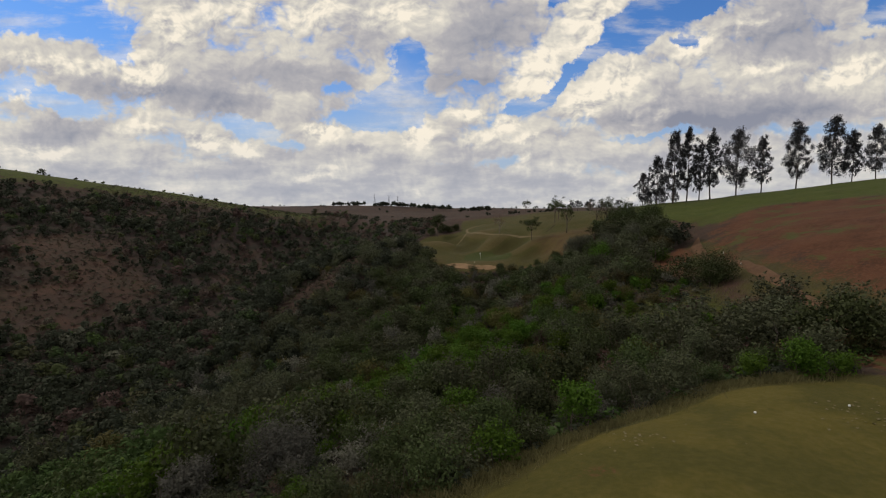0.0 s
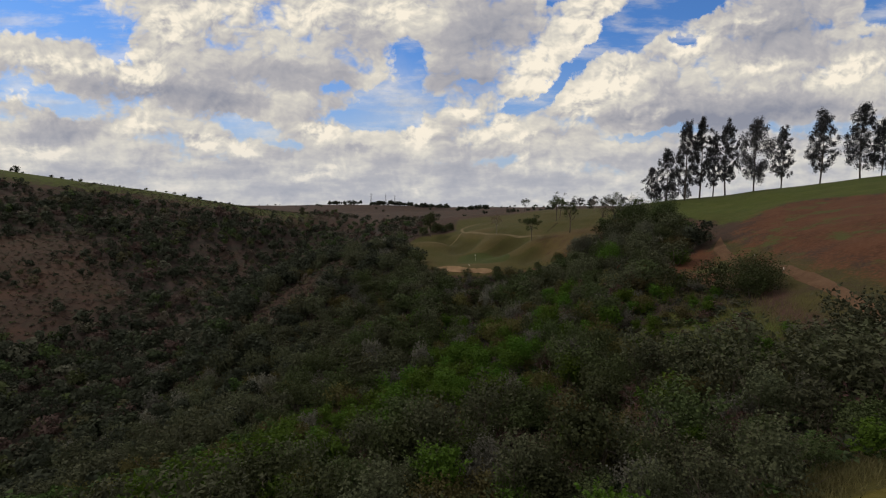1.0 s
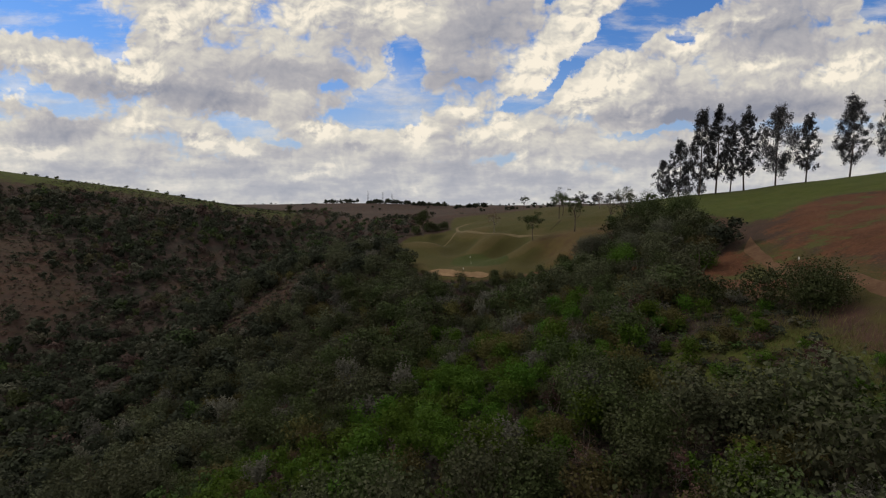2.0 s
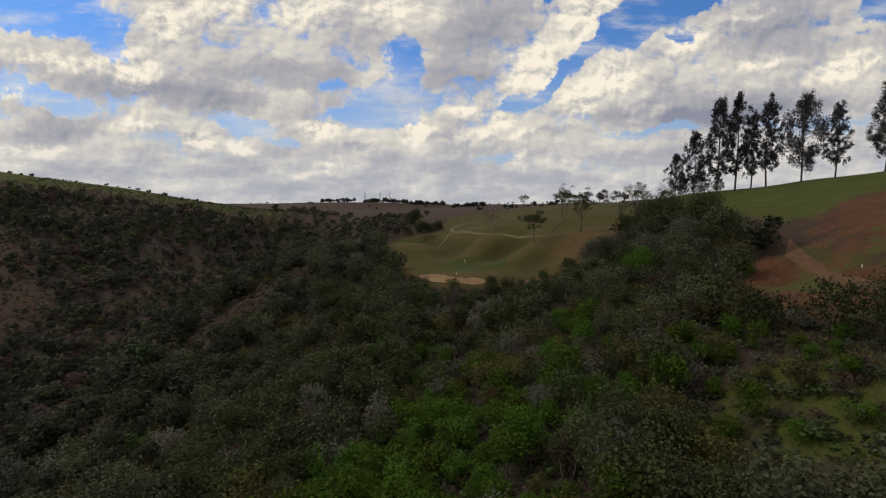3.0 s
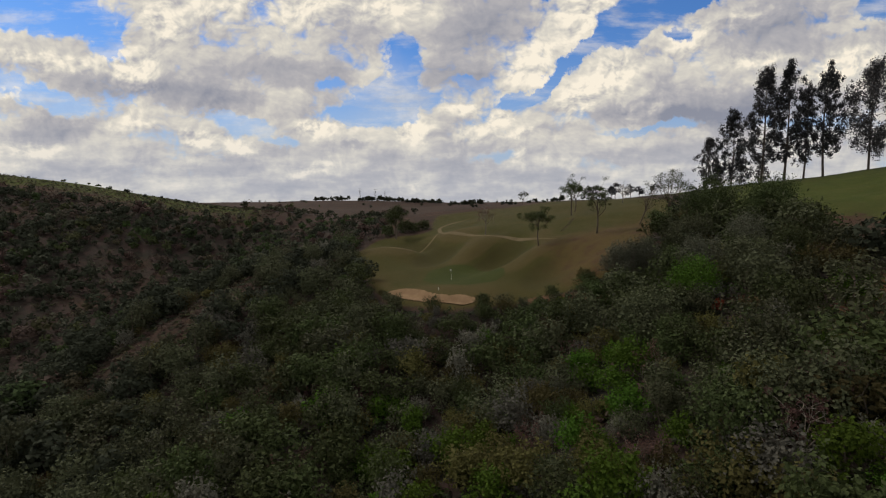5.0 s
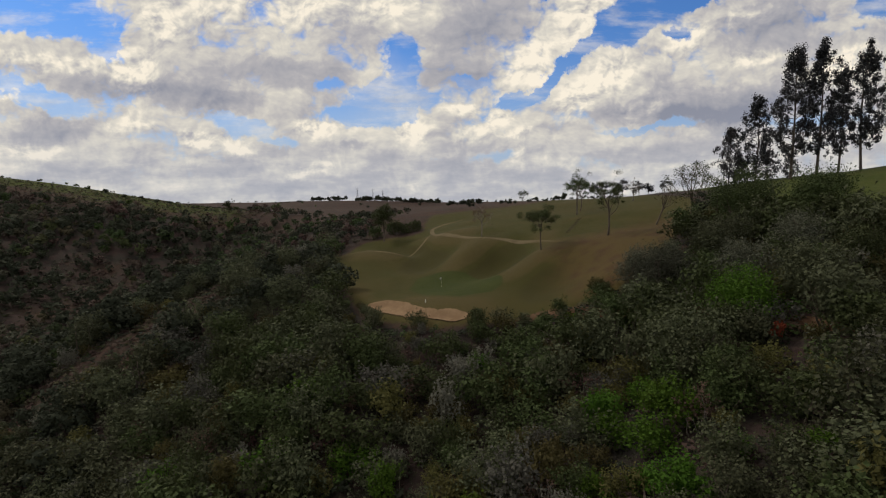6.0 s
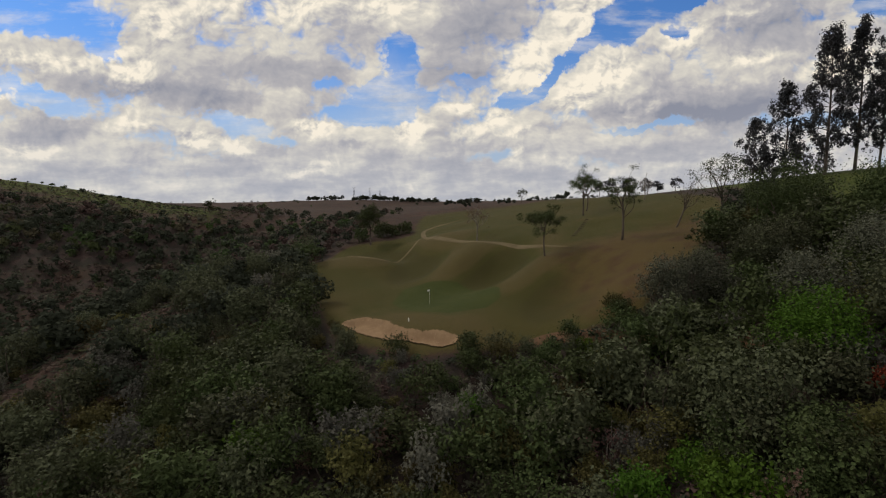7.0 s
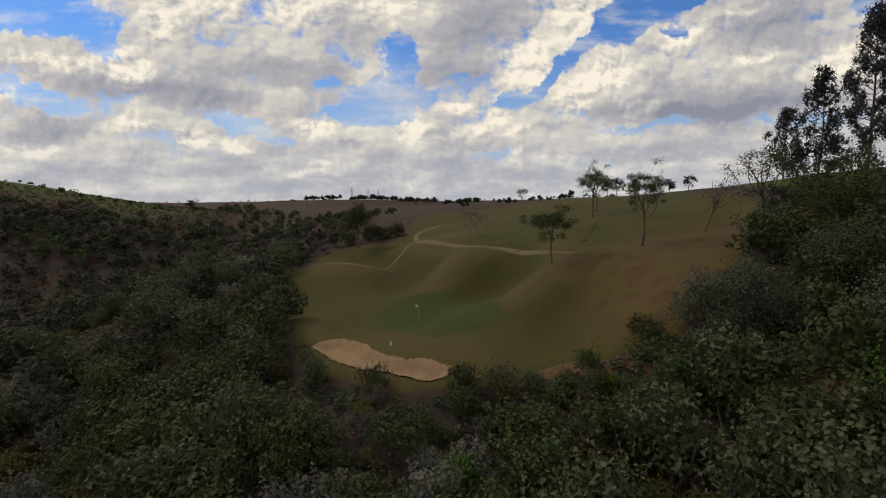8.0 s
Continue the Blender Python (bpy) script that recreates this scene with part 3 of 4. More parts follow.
def scrub(x, y):
    """How thick the scrub stands, 0 to 1."""
    x, y = np.asarray(x, float), np.asarray(y, float)
    z = height(x, y)
    thick = np.ones(x.shape)
    patch = bumps(x, y, 26, 41, 3)
    west = np.clip((-60 - x) / 25, 0, 1)
    high = smooth_in(x, y, HILLTOP, 8)
    thick -= west * np.clip(0.05 - patch, 0, 0.6) * np.clip((y - 125) / 35, 0.15, 1)
    thick -= high * 1.1
    thick -= 1.2 * smooth_in(x, y, BARE_RIB, 9) * np.clip(0.8 - patch * 0.9, 0, 1)
    thick -= (1.0 - 0.5 * bumps(x, y, 7, 13)) * smooth_in(x, y, SPUR_TOP, 3)
    thick -= 1.5 * smooth_in(x, y, HOLE, 1.5) + 1.5 * np.clip(inside(x, y, TEE) / 2 + 1.9, 0, 1)
    thick -= 1.5 * smooth_in(x, y, OPEN_EAST, 2.5) + 0.42 * smooth_in(x, y, GRASS_BANK, 2.5)
    back = np.clip((y - 225) / 50, 0, 1) * np.clip((x + 75) / 40, 0, 1)
    thick -= back * (0.9 - 0.5 * patch)
    thick -= np.clip((y - 300) / 60, 0, 1)
    return np.clip(thick, 0, 1)


def build_ground():
    xs, ys = finer(axis(-75, 85, 1.0, 4200), -1, 18), finer(axis(5, 225, 1.0, 4200), 142, 158)
    gx, gy = np.meshgrid(xs, ys)
    x, y = gx.ravel(), gy.ravel()
    z = height(x, y)
    w, n = len(xs), len(x)
    i = np.arange(n).reshape(len(ys), w)
    faces = np.stack([i[:-1, :-1], i[:-1, 1:], i[1:, 1:], i[1:, :-1]], -1).reshape(-1, 4)
    hole, tee, east = smooth_in(x, y, HOLE, 2.0), smooth_in(x, y, TEE, 0.9), smooth_in(x, y, OPEN_EAST, 3)
    bank, yard = smooth_in(x, y, RED_BANK, 5), smooth_in(x, y, YARD, 2.5)
    lawn = east * np.clip((z - 24.5) / 4, 0, 1) * (1 - bank)
    lawn = np.maximum(lawn, 0.66 * smooth_in(x, y, HILLTOP, 12))
    lawn = np.maximum(lawn, east * np.clip((x - 100) / 20, 0, 1))
    lawn = np.maximum(lawn, 0.9 * hole * np.clip((x - 38 - (y - 175) * 0.12) / 8, 0, 1) * np.clip((y - 165) / 12, 0, 1))
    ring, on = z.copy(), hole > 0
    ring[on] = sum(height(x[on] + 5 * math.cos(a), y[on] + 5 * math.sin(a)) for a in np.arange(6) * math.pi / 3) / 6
    lawn = np.maximum(lawn, 0.62 * smooth_in(x, y, GRASS_BANK, 3))
    marks = {
        # positive on the dry crests, negative in the hollows with painted shade
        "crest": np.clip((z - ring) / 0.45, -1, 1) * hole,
        "tee": np.clip(inside(x, y, TEE) / 1.2 + 1.1, 0, 1),
        "mown": np.maximum(hole * (1 - np.clip((y - 225) / 30, 0, 1)) * (1 - np.clip((y - 206) / 8, 0, 1) * np.clip((11 - x) / 6, 0, 1)), np.maximum(np.clip(inside(x, y, TEE) / 2 + 2.2, 0, 1), 0.55 * east * (1 - np.clip((z - 23) / 3, 0, 1)))),
        "warm": hole * np.clip((x - 24) / 14, 0, 1) * np.clip((178 - y) / 12, 0, 1),
        "turf": smooth_in(x, y, GREEN, 0.8),
        "soil": np.maximum(np.maximum(bank * 0.95, yard), smooth_in(x, y, LANDING, 2)) * (1 - tee),
        "lawn": lawn,
        "litter": scrub(x, y),
    }
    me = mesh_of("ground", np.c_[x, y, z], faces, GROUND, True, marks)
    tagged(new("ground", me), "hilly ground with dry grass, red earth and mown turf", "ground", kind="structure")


build_ground()


def drape(name, line, width, lift, mat, label, category):
    """A worn strip that follows the ground along a line."""
    pts = [Vector((*p, 0)) for p in line]
    fine = []
    for k in range(len(pts) - 1):
        a, b, c, d = pts[max(k - 1, 0)], pts[k], pts[k + 1], pts[min(k + 2, len(pts) - 1)]
        for s in np.linspace(0, 1, 12, endpoint=k == len(pts) - 2):
            fine.append(0.5 * ((2 * b) + (c - a) * s + (2 * a - 5 * b + 4 * c - d) * s * s + (3 * b - a - 3 * c + d) * s ** 3))
    xy, cross = np.array([p[:2] for p in fine]), 7
    along = np.gradient(xy, axis=0)
    side = np.stack([-along[:, 1], along[:, 0]], -1) / np.linalg.norm(along, axis=1)[:, None]
    reach = np.linspace(-0.5, 0.5, cross)
    s = np.linspace(0, 1, len(xy))
    wob = (1 + 0.45 * bumps(xy[:, 0], xy[:, 1], 3.0, 77)) * np.clip(np.minimum(s, 1 - s) * 9, 0.05, 1)
    grid = xy[:, None] + side[:, None] * (reach[None, :, None] * (width * wob)[:, None, None])
    p = grid.reshape(-1, 2)
    edge = np.tile(np.where(np.abs(reach) > 0.45, -0.06, lift), len(xy))
    v = np.c_[p, height(p[:, 0], p[:, 1]) + edge]
    i = np.arange(len(p)).reshape(len(xy), cross)
    f = np.stack([i[:-1, :-1], i[:-1, 1:], i[1:, 1:], i[1:, :-1]], -1).reshape(-1, 4)
    tagged(new(name, mesh_of(name, v, f, mat, True)), label, category, kind="structure")


drape("cart_path", [(20, 224), (14.5, 220), (10.6, 214.5), (10.6, 205), (12.3, 197.2), (16.6, 189.4), (22.3, 184), (27.2, 181.2), (31.4, 176), (35, 169.5)], 1.25, 0.07, WORN, "pale earth cart path winding over the mown slope", "path")
drape("cart_path", [(22, 142.8), (26.5, 143.2), (31.7, 140.8), (35.4, 138.7), (40.8, 135.4), (42.4, 130.6), (44, 122), (50, 112)], 2.0, 0.10, EARTH, "red earth track along the foot of the scrub", "path")
drape("dirt_track", [(35, 33), (41, 42), (46, 58), (51, 76), (54.5, 91), (57, 104), (60, 114), (64, 121)], 2.1, 0.10, EARTH, "reddish dirt track below the bare bank", "path")
drape("footpath", [(-6, 193), (-3.5, 189.5), (-0.6, 187.7), (3.0, 188.8), (5.6, 194.5), (8.4, 198.5), (10.3, 205)], 0.7, 0.06, WORN, "narrow worn footpath across the grassy hollow", "path")


def build_bunker():
    xs, ys = np.arange(-0.2, 17.0, 0.16), np.arange(143.2, 158, 0.16)
    gx, gy = np.meshgrid(xs, ys)
    x, y = gx.ravel(), gy.ravel()
    keep = inside(x, y, BUNKER) + 0.25 * bumps(x, y, 1.2, 5) > 0.0
    i = np.arange(len(x)).reshape(gx.shape)
    f = np.stack([i[:-1, :-1], i[:-1, 1:], i[1:, 1:], i[1:, :-1]], -1).reshape(-1, 4)
    f = f[keep[f].all(1)]
    z = height(x, y) + 0.12 + 0.03 * bumps(x, y, 0.9, 8)
    used, flat = np.unique(f, return_inverse=True)
    me = mesh_of("bunker", np.c_[x, y, z][used], flat.reshape(-1, 4), SAND, True)
    tagged(new("bunker", me), "kidney-shaped golf bunker of pale raked sand", "bunker", kind="structure")


build_bunker()

# ---------------------------------------------------------------- plants
def tube(line, radii, sides=6):
    """Vertices and quads of a tapered limb along a line."""
    line, radii = np.asarray(line, float), np.asarray(radii, float)
    ahead = np.gradient(line, axis=0)
    ahead /= np.linalg.norm(ahead, axis=1)[:, None] + 1e-9
    u = np.cross(ahead, (0.31, 0.95, 0.05))
    u /= np.linalg.norm(u, axis=1)[:, None] + 1e-9
    w = np.cross(ahead, u)
    a = np.linspace(0, 2 * np.pi, sides, endpoint=False)
    v = line[:, None] + radii[:, None, None] * (np.cos(a)[None, :, None] * u[:, None] + np.sin(a)[None, :, None] * w[:, None])
    i = np.arange(len(line) * sides).reshape(len(line), sides)
    j = np.roll(i, -1, axis=1)
    return v.reshape(-1, 3), np.stack([i[:-1], j[:-1], j[1:], i[1:]], -1).reshape(-1, 4)


def gather(pieces):
    verts, faces, n = [], [], 0
    for v, f in pieces:
        verts.append(v)
        faces.append(f + n)
        n += len(v)
    return np.concatenate(verts), np.concatenate(faces)


def limb(rng, start, end, r0, r1, bow=0.12, parts=5):
    s = np.linspace(0, 1, parts)[:, None]
    start, end = np.asarray(start, float), np.asarray(end, float)
    off = rng.normal(0, 1, 3) * np.linalg.norm(end - start) * bow
    line = start + (end - start) * s + off * np.sin(np.pi * s)
    return line, np.linspace(r0, r1, parts)


def leaves(rng, at, out, size, droop=0.0, slim=0.45, plain_tip=False):
    """A pointed, slightly folded leaf at each place, turned roughly outwards."""
    n = len(at)
    out = out + rng.normal(0, 0.38, (n, 3))
    out /= np.linalg.norm(out, axis=1)[:, None] + 1e-9
    along = rng.normal(0, 1, (n, 3)) + np.array((0, 0, -droop))
    along -= out * (along * out).sum(1)[:, None]
    along /= np.linalg.norm(along, axis=1)[:, None] + 1e-9
    wide = np.cross(out, along)
    s = (size * rng.uniform(0.65, 1.35, n))[:, None]
    if plain_tip:   # three corners are enough far off
        v = np.stack([at - along * s * 0.5 + wide * s * slim, at - along * s * 0.5 - wide * s * slim, at + along * s * 0.6], 1)
        return v.reshape(-1, 3), np.arange(3 * n).reshape(n, 3)
    v = np.stack([at - along * s * 0.5, at + wide * s * slim - along * s * 0.08 + out * s * 0.10, at + along * s * 0.5, at - wide * s * slim - along * s * 0.08 + out * s * 0.10], 1)
    return v.reshape(-1, 3), np.arange(4 * n).reshape(n, 4)


def on_lobes(rng, lobes, n, fill=0.30, top=0.35):
    """Places on uneven lobes (x, y, z, radius, squash) and the way out of them."""
    lobes = np.asarray(lobes, float)
    share = lobes[:, 3] ** 2
    pick = rng.choice(len(lobes), n, p=share / share.sum())
    d = rng.normal(0, 1, (n, 3))
    d[:, 2] += top * np.abs(d).mean()
    d /= np.linalg.norm(d, axis=1)[:, None]
    knob = 1 + 0.22 * np.sin(d[:, 0] * 5 + pick * 1.7) * np.cos(d[:, 1] * 6 + pick) + 0.12 * np.sin(d[:, 2] * 11 + pick * 2.3)
    r = lobes[pick, 3] * knob * (1 - fill * rng.random(n) ** 1.5)
    at = lobes[pick, :3] + d * r[:, None] * np.stack([np.ones(n), np.ones(n), lobes[pick, 4]], 1)
    return at, d


def on_shoots(rng, lobes, n, each=9, length=0.55, up=0.7, fill=0.45):
    """Places along short shoots that stand out of the lobes and turn upwards."""
    base, d = on_lobes(rng, lobes, max(1, n // each), fill)
    size = np.asarray(lobes)[:, 3].mean() * length
    d = d + np.array((0, 0, up)) * rng.uniform(0.4, 1.4, (len(d), 1))
    d /= np.linalg.norm(d, axis=1)[:, None]
    s = np.tile(np.linspace(-0.6, 1.0, each), len(base))[:, None]
    reach = np.repeat(rng.uniform(0.5, 1.5, len(base)), each)[:, None] * size
    at = np.repeat(base, each, axis=0) + np.repeat(d, each, axis=0) * s * reach + rng.normal(0, 0.10 * size, (len(base) * each, 3)) * (1.6 - s * 0.8)
    turn = np.repeat(d, each, axis=0) * 0.45 + rng.normal(0, 0.6, (len(base) * each, 3)) + np.array((0, 0, 0.45))
    return at, turn / np.linalg.norm(turn, axis=1)[:, None]


def part(name, me, parent, label=""):
    ob = new(name, me)
    ob.parent = parent
    return tagged(ob, label)


def thing(name, label, category, group=""):
    return tagged(new(name), label, category, group)


def shrub_lobes(rng, radius, tall, count, low=0.30, spread=0.62):
    lobes = []
    for k in range(count):
        a, r = rng.uniform(0, 2 * np.pi), radius * spread * math.sqrt(rng.random())
        size = radius * rng.uniform(0.30, 0.52)
        rise = tall * (low + (1 - low) * rng.uniform(0.25, 1.0) * (1 - 0.45 * (r / radius) ** 2)) - size * 0.8
        lobes.append((r * math.cos(a), r * math.sin(a), max(rise, size * 0.5), size, rng.uniform(0.75, 1.05)))
    return lobes


def shrub_meshes(kind, seed, radius, tall, count, n, leaf, mat, bark, stems=4, droop=0.3, slim=0.42, low=0.3, fill=0.35, shoots=0.5, plain_tip=False):
    rng = np.random.default_rng(seed)
    lobes = shrub_lobes(rng, radius, tall, count, low)
    wood, joints, count_so_far = [], [], 0
    for k, (x, y, z, r, _) in enumerate(lobes[:max(stems, 2)]):   # stems from one root, each with a side twig
        line, radii = limb(rng, (x * 0.08, y * 0.08, -0.5), (x, y, z + r * 0.3), 0.028 * tall * rng.uniform(0.6, 1), 0.008, 0.1, 4)
        wood.append(tube(line, radii, 4))
        twig = tube(*limb(rng, line[2], np.array((x, y, z)) + rng.normal(0, r * 0.7, 3), 0.012 * tall * 0.6, 0.005, 0.1, 4), 4)
        wood.append(twig)
        joints.append((0, 1, count_so_far + 1, count_so_far))
        joints.append((count_so_far + 8, count_so_far + 9, count_so_far + 17, count_so_far + 16))
        count_so_far += 32
    wood_v, wood_f = gather(wood)
    wood_f = np.concatenate([wood_f, np.array(joints[1:])])
    half = int(n * shoots)
    at, out = on_lobes(rng, lobes, n - half, fill)
    if half:
        more, ways = on_shoots(rng, lobes, half)
        at, out = np.concatenate([at, more]), np.concatenate([out, ways])
    return mesh_of(kind + "_stem", wood_v, wood_f, bark, True), mesh_of(kind + "_foliage", *leaves(rng, at, out, leaf, droop, slim, plain_tip), mat)


SHRUBS = {   # kind: label, category, radius, height, lobes, leaves, leaf length, leaf material, bark, stems
    "silver_shrub": ("grey-green shrub with pale silvery leaves in the scrub", "shrub", 2.0, 3.7, 15, 1500, 0.20, "silver", BARK_PALE, 5),
    "scrub_tree": ("dark green broadleaf tree in the ravine scrub", "tree", 2.6, 5.0, 16, 1900, 0.23, "dark", BARK, 4),
    "sapling": ("fresh green leafy sapling on the ravine slope", "sapling", 1.9, 3.6, 13, 1500, 0.205, "lime", BARK, 4),
    "grey_tree": ("spreading grey-green tree in the ravine", "tree", 2.9, 5.4, 17, 2100, 0.235, "grey", BARK, 4),
    "olive_bush": ("olive green bush with small leaves", "bush", 2.0, 3.2, 14, 1450, 0.20, "olive", BARK, 4),
    "dry_shrub": ("withered brown twiggy shrub with few leaves", "shrub", 1.5, 2.9, 11, 600, 0.14, "dry", BARK_PALE, 8),
}
MODELS, DISTANT = {}, {}
for number, (kind, (label, category, radius, tall, count, n, leaf, mat, bark, stems)) in enumerate(SHRUBS.items()):
    MODELS[kind] = [shrub_meshes(kind, 100 * number + k, radius * (0.92 + 0.08 * k), tall * (1.08 - 0.08 * k), count, int(n * 1.2), leaf * 0.89, LEAF[mat], bark, stems) for k in range(4)]
    DISTANT[kind] = [shrub_meshes(kind, 100 * number + 50 + k, radius * (0.92 + 0.08 * k), tall * (1.08 - 0.08 * k), count, int(n * 0.78), leaf * 1.06, LEAF[mat], bark, 2, plain_tip=True) for k in range(4)]


def plant_thing(kind, k, m, near=True, group=""):
    stem, foliage = (MODELS if near else DISTANT)[kind][k]
    ob = thing(kind, SHRUBS[kind][0], SHRUBS[kind][1], group)
    part("stem", stem, ob)
    part("foliage", foliage, ob)
    ob.matrix_basis = m
    return ob


def spots(x0, x1, y0, y1, gap, seed):
    rng = np.random.default_rng(seed)
    gx, gy = np.meshgrid(np.arange(x0, x1, gap), np.arange(y0, y1, gap))
    n = gx.size
    return gx.ravel() + rng.uniform(-0.55, 0.55, n) * gap, gy.ravel() + rng.uniform(-0.55, 0.55, n) * gap, rng


def kind_at(x, y, dice, dice2):
    """Which plant grows where: fresh saplings below the tee, silver shrubs and dry ones on the near slope, dark trees in the gullies."""
    along = min(1.0, max(0.0, ((x + 56) * 62 + (y - 43) * 43) / (62 ** 2 + 43 ** 2)))
    lime = 0.07 + 0.9 * math.exp(-(((x + 34) / 17) ** 2 + ((y - 42) / 10) ** 2)) + 1.2 * math.exp(-((math.hypot(x + 56 - 62 * along, y - 43 - 43 * along) / 15) ** 2)) + 0.55 * math.exp(-(((x - 10) / 9) ** 2 + ((y - 100) / 16) ** 2)) + 0.5 * math.exp(-(((x - 33) / 7) ** 2 + ((y - 88) / 8) ** 2)) + 0.6 * math.exp(-(((x - 27) / 6) ** 2 + ((y - 113) / 8) ** 2))
    silver = 0.10 + 0.17 * math.exp(-(((x - 14) / 18) ** 2 + ((y - 110) / 30) ** 2))
    dry = 0.10 + 0.42 * math.exp(-(((x - 17) / 13) ** 2 + ((y - 54) / 13) ** 2))
    if x < -24 and y > 85:
        silver, dry = 0.14, 0.07
    if dice < 0.9 * lime:
        return "sapling" if dice2 < 0.85 else "olive_bush"
    if dice2 < dry:
        return "dry_shrub"
    if dice2 < dry + silver:
        return "silver_shrub"
    if dice2 < dry + silver + 0.18:
        return "olive_bush"
    return "grey_tree" if (dice * 7.3) % 1 < (0.6 if x < -24 else 0.3) else "scrub_tree"


def grow_scrub():
    x, y, rng = spots(-66, 62, 22, 200, 2.8, 21)
    ok = (rng.random(len(x)) < scrub(x, y) * 1.1) & (scrub(x, y) > 0.25)
    ok &= ~((y < 60) & (x < -50))
    x, y = x[ok], y[ok]
    z = height(x, y)
    near = np.full(len(x), 1e9)
    for s in np.linspace(0, 1, 14):   # how near the flight line passes while the plant is still ahead
        ex, ey = 15 * s, -2 + 103 * s
        near = np.minimum(near, np.where((y - ey > 14) & (np.abs(x - ex) < (y - ey) * 0.95 + 6), np.hypot(np.hypot(x - ex, y - ey), 31 - z), 1e9))
    order = np.argsort(near)
    counts, rest, close = {}, [], 0
    for k in order:
        px, py = float(x[k]), float(y[k])
        kind = kind_at(px, py, rng.random(), rng.random())
        if math.hypot(px + 13.5, py - 36.5) < 4.6 or math.hypot(px - 5.8, py - 53.5) < 3.6:
            continue   # room for the two big silver shrubs
        if math.hypot(px - 40.2, py - 118.4) < 2.6:
            continue   # gap round the rust-red shrub
        size = rng.uniform(0.6, 1.0) if rng.random() < 0.6 else rng.uniform(1.0, 1.45)
        if px < -30 and kind == "scrub_tree":
            size *= 1.12
        if py < 44 and px > -6:
            size *= 0.75
        if py > 137.5 and 4 < px < 36:
            size *= 0.6
        if py > 144 and -4 < px <= 4:
            size *= 0.55
        if -24 < px < -4 and py < 33:
            size *= 0.5
        if py > 141 and 36 <= px < 47:
            size *= 0.6
        if inside(px, py, GRASS_BANK) > -1:   # low fresh growth on the grassy bank
            kind, size = ("sapling" if kind in ("grey_tree", "scrub_tree", "sapling") else kind), size * 0.6
        if counts.get(kind, 0) >= 290:
            rest.append((px, py, float(z[k]), kind, size))
            continue
        counts[kind] = counts.get(kind, 0) + 1
        m = pose(px, py, float(z[k]) - 0.15, rng.uniform(-6, 6), rng.uniform(-6, 6), rng.uniform(0, 360)) @ Matrix.Diagonal((size * rng.uniform(0.9, 1.15), size, size * rng.uniform(0.85, 1.15), 1))
        here_near = near[k] < 47 and close < 400
        close += here_near
        plant_thing(kind, int(rng.integers(4)), m, here_near, "ravine scrub")
    return rest


TINT = {"grey_tree": 0.3, "scrub_tree": 0.1, "olive_bush": 0.66, "sapling": 0.5, "silver_shrub": 0.82, "dry_shrub": 1.0}


def bush_patch(name, label, plants, n_leaves, leaf, seed, kinds=6):
    """Many bushes too far off to count, as one sheet of leaves: plants are (x, y, z, tint, radius, height)."""
    rng = np.random.default_rng(seed)
    shapes = []
    for k in range(kinds):
        lobes = shrub_lobes(rng, 1.0, 2.0, 8)
        at, out = on_lobes(rng, lobes, n_leaves, 0.3)
        shapes.append(leaves(rng, at, out, leaf, 0.3, 0.5, True)[0])
    verts, tints = [], []
    for x, y, z, tint, radius, tall in plants:
        v = shapes[int(rng.integers(kinds))]
        a = rng.uniform(0, 2 * np.pi)
        c, s = math.cos(a) * radius, math.sin(a) * radius
        verts.append(np.c_[v[:, 0] * c - v[:, 1] * s + x, v[:, 0] * s + v[:, 1] * c + y, v[:, 2] * tall * 0.5 + z - 0.2])
        tints.append(np.full(len(v), np.clip(tint + rng.normal(0, 0.05), 0, 1)))
    v = np.concatenate(verts)
    me = mesh_of(name, v, np.arange(len(v)).reshape(-1, 3), LEAF["far"], False, {"tint": np.concatenate(tints)})
    tagged(new(name, me), label, "scrub", kind="stuff")


rest = grow_scrub()


def undergrowth():
    """Low plants that close the floor of the ravine."""
    x, y, rng = spots(-50, 58, 24, 150, 1.9, 23)
    thick = scrub(x, y)
    ok = thick > 0.5
    x, y = x[ok], y[ok]
    z = height(x, y)
    tint = rng.choice([0.05, 0.25, 0.4, 0.5, 0.66, 0.82, 1.0], len(x), p=[.22, .22, .14, .14, .12, .08, .08])
    bush_patch("undergrowth", "low mixed undergrowth between the shrubs", [(a, b, c, t, r, r * 1.1) for a, b, c, t, r in zip(x, y, z, tint, rng.uniform(0.8, 1.5, len(x)))], 44, 0.30, 64)


undergrowth()
bush_patch("ravine_scrub", "thick mixed scrub filling the ravine", [(x, y, z, TINT[k], SHRUBS[k][2] * s * 1.1, SHRUBS[k][3] * s) for x, y, z, k, s in rest], 420, 0.15, 61)


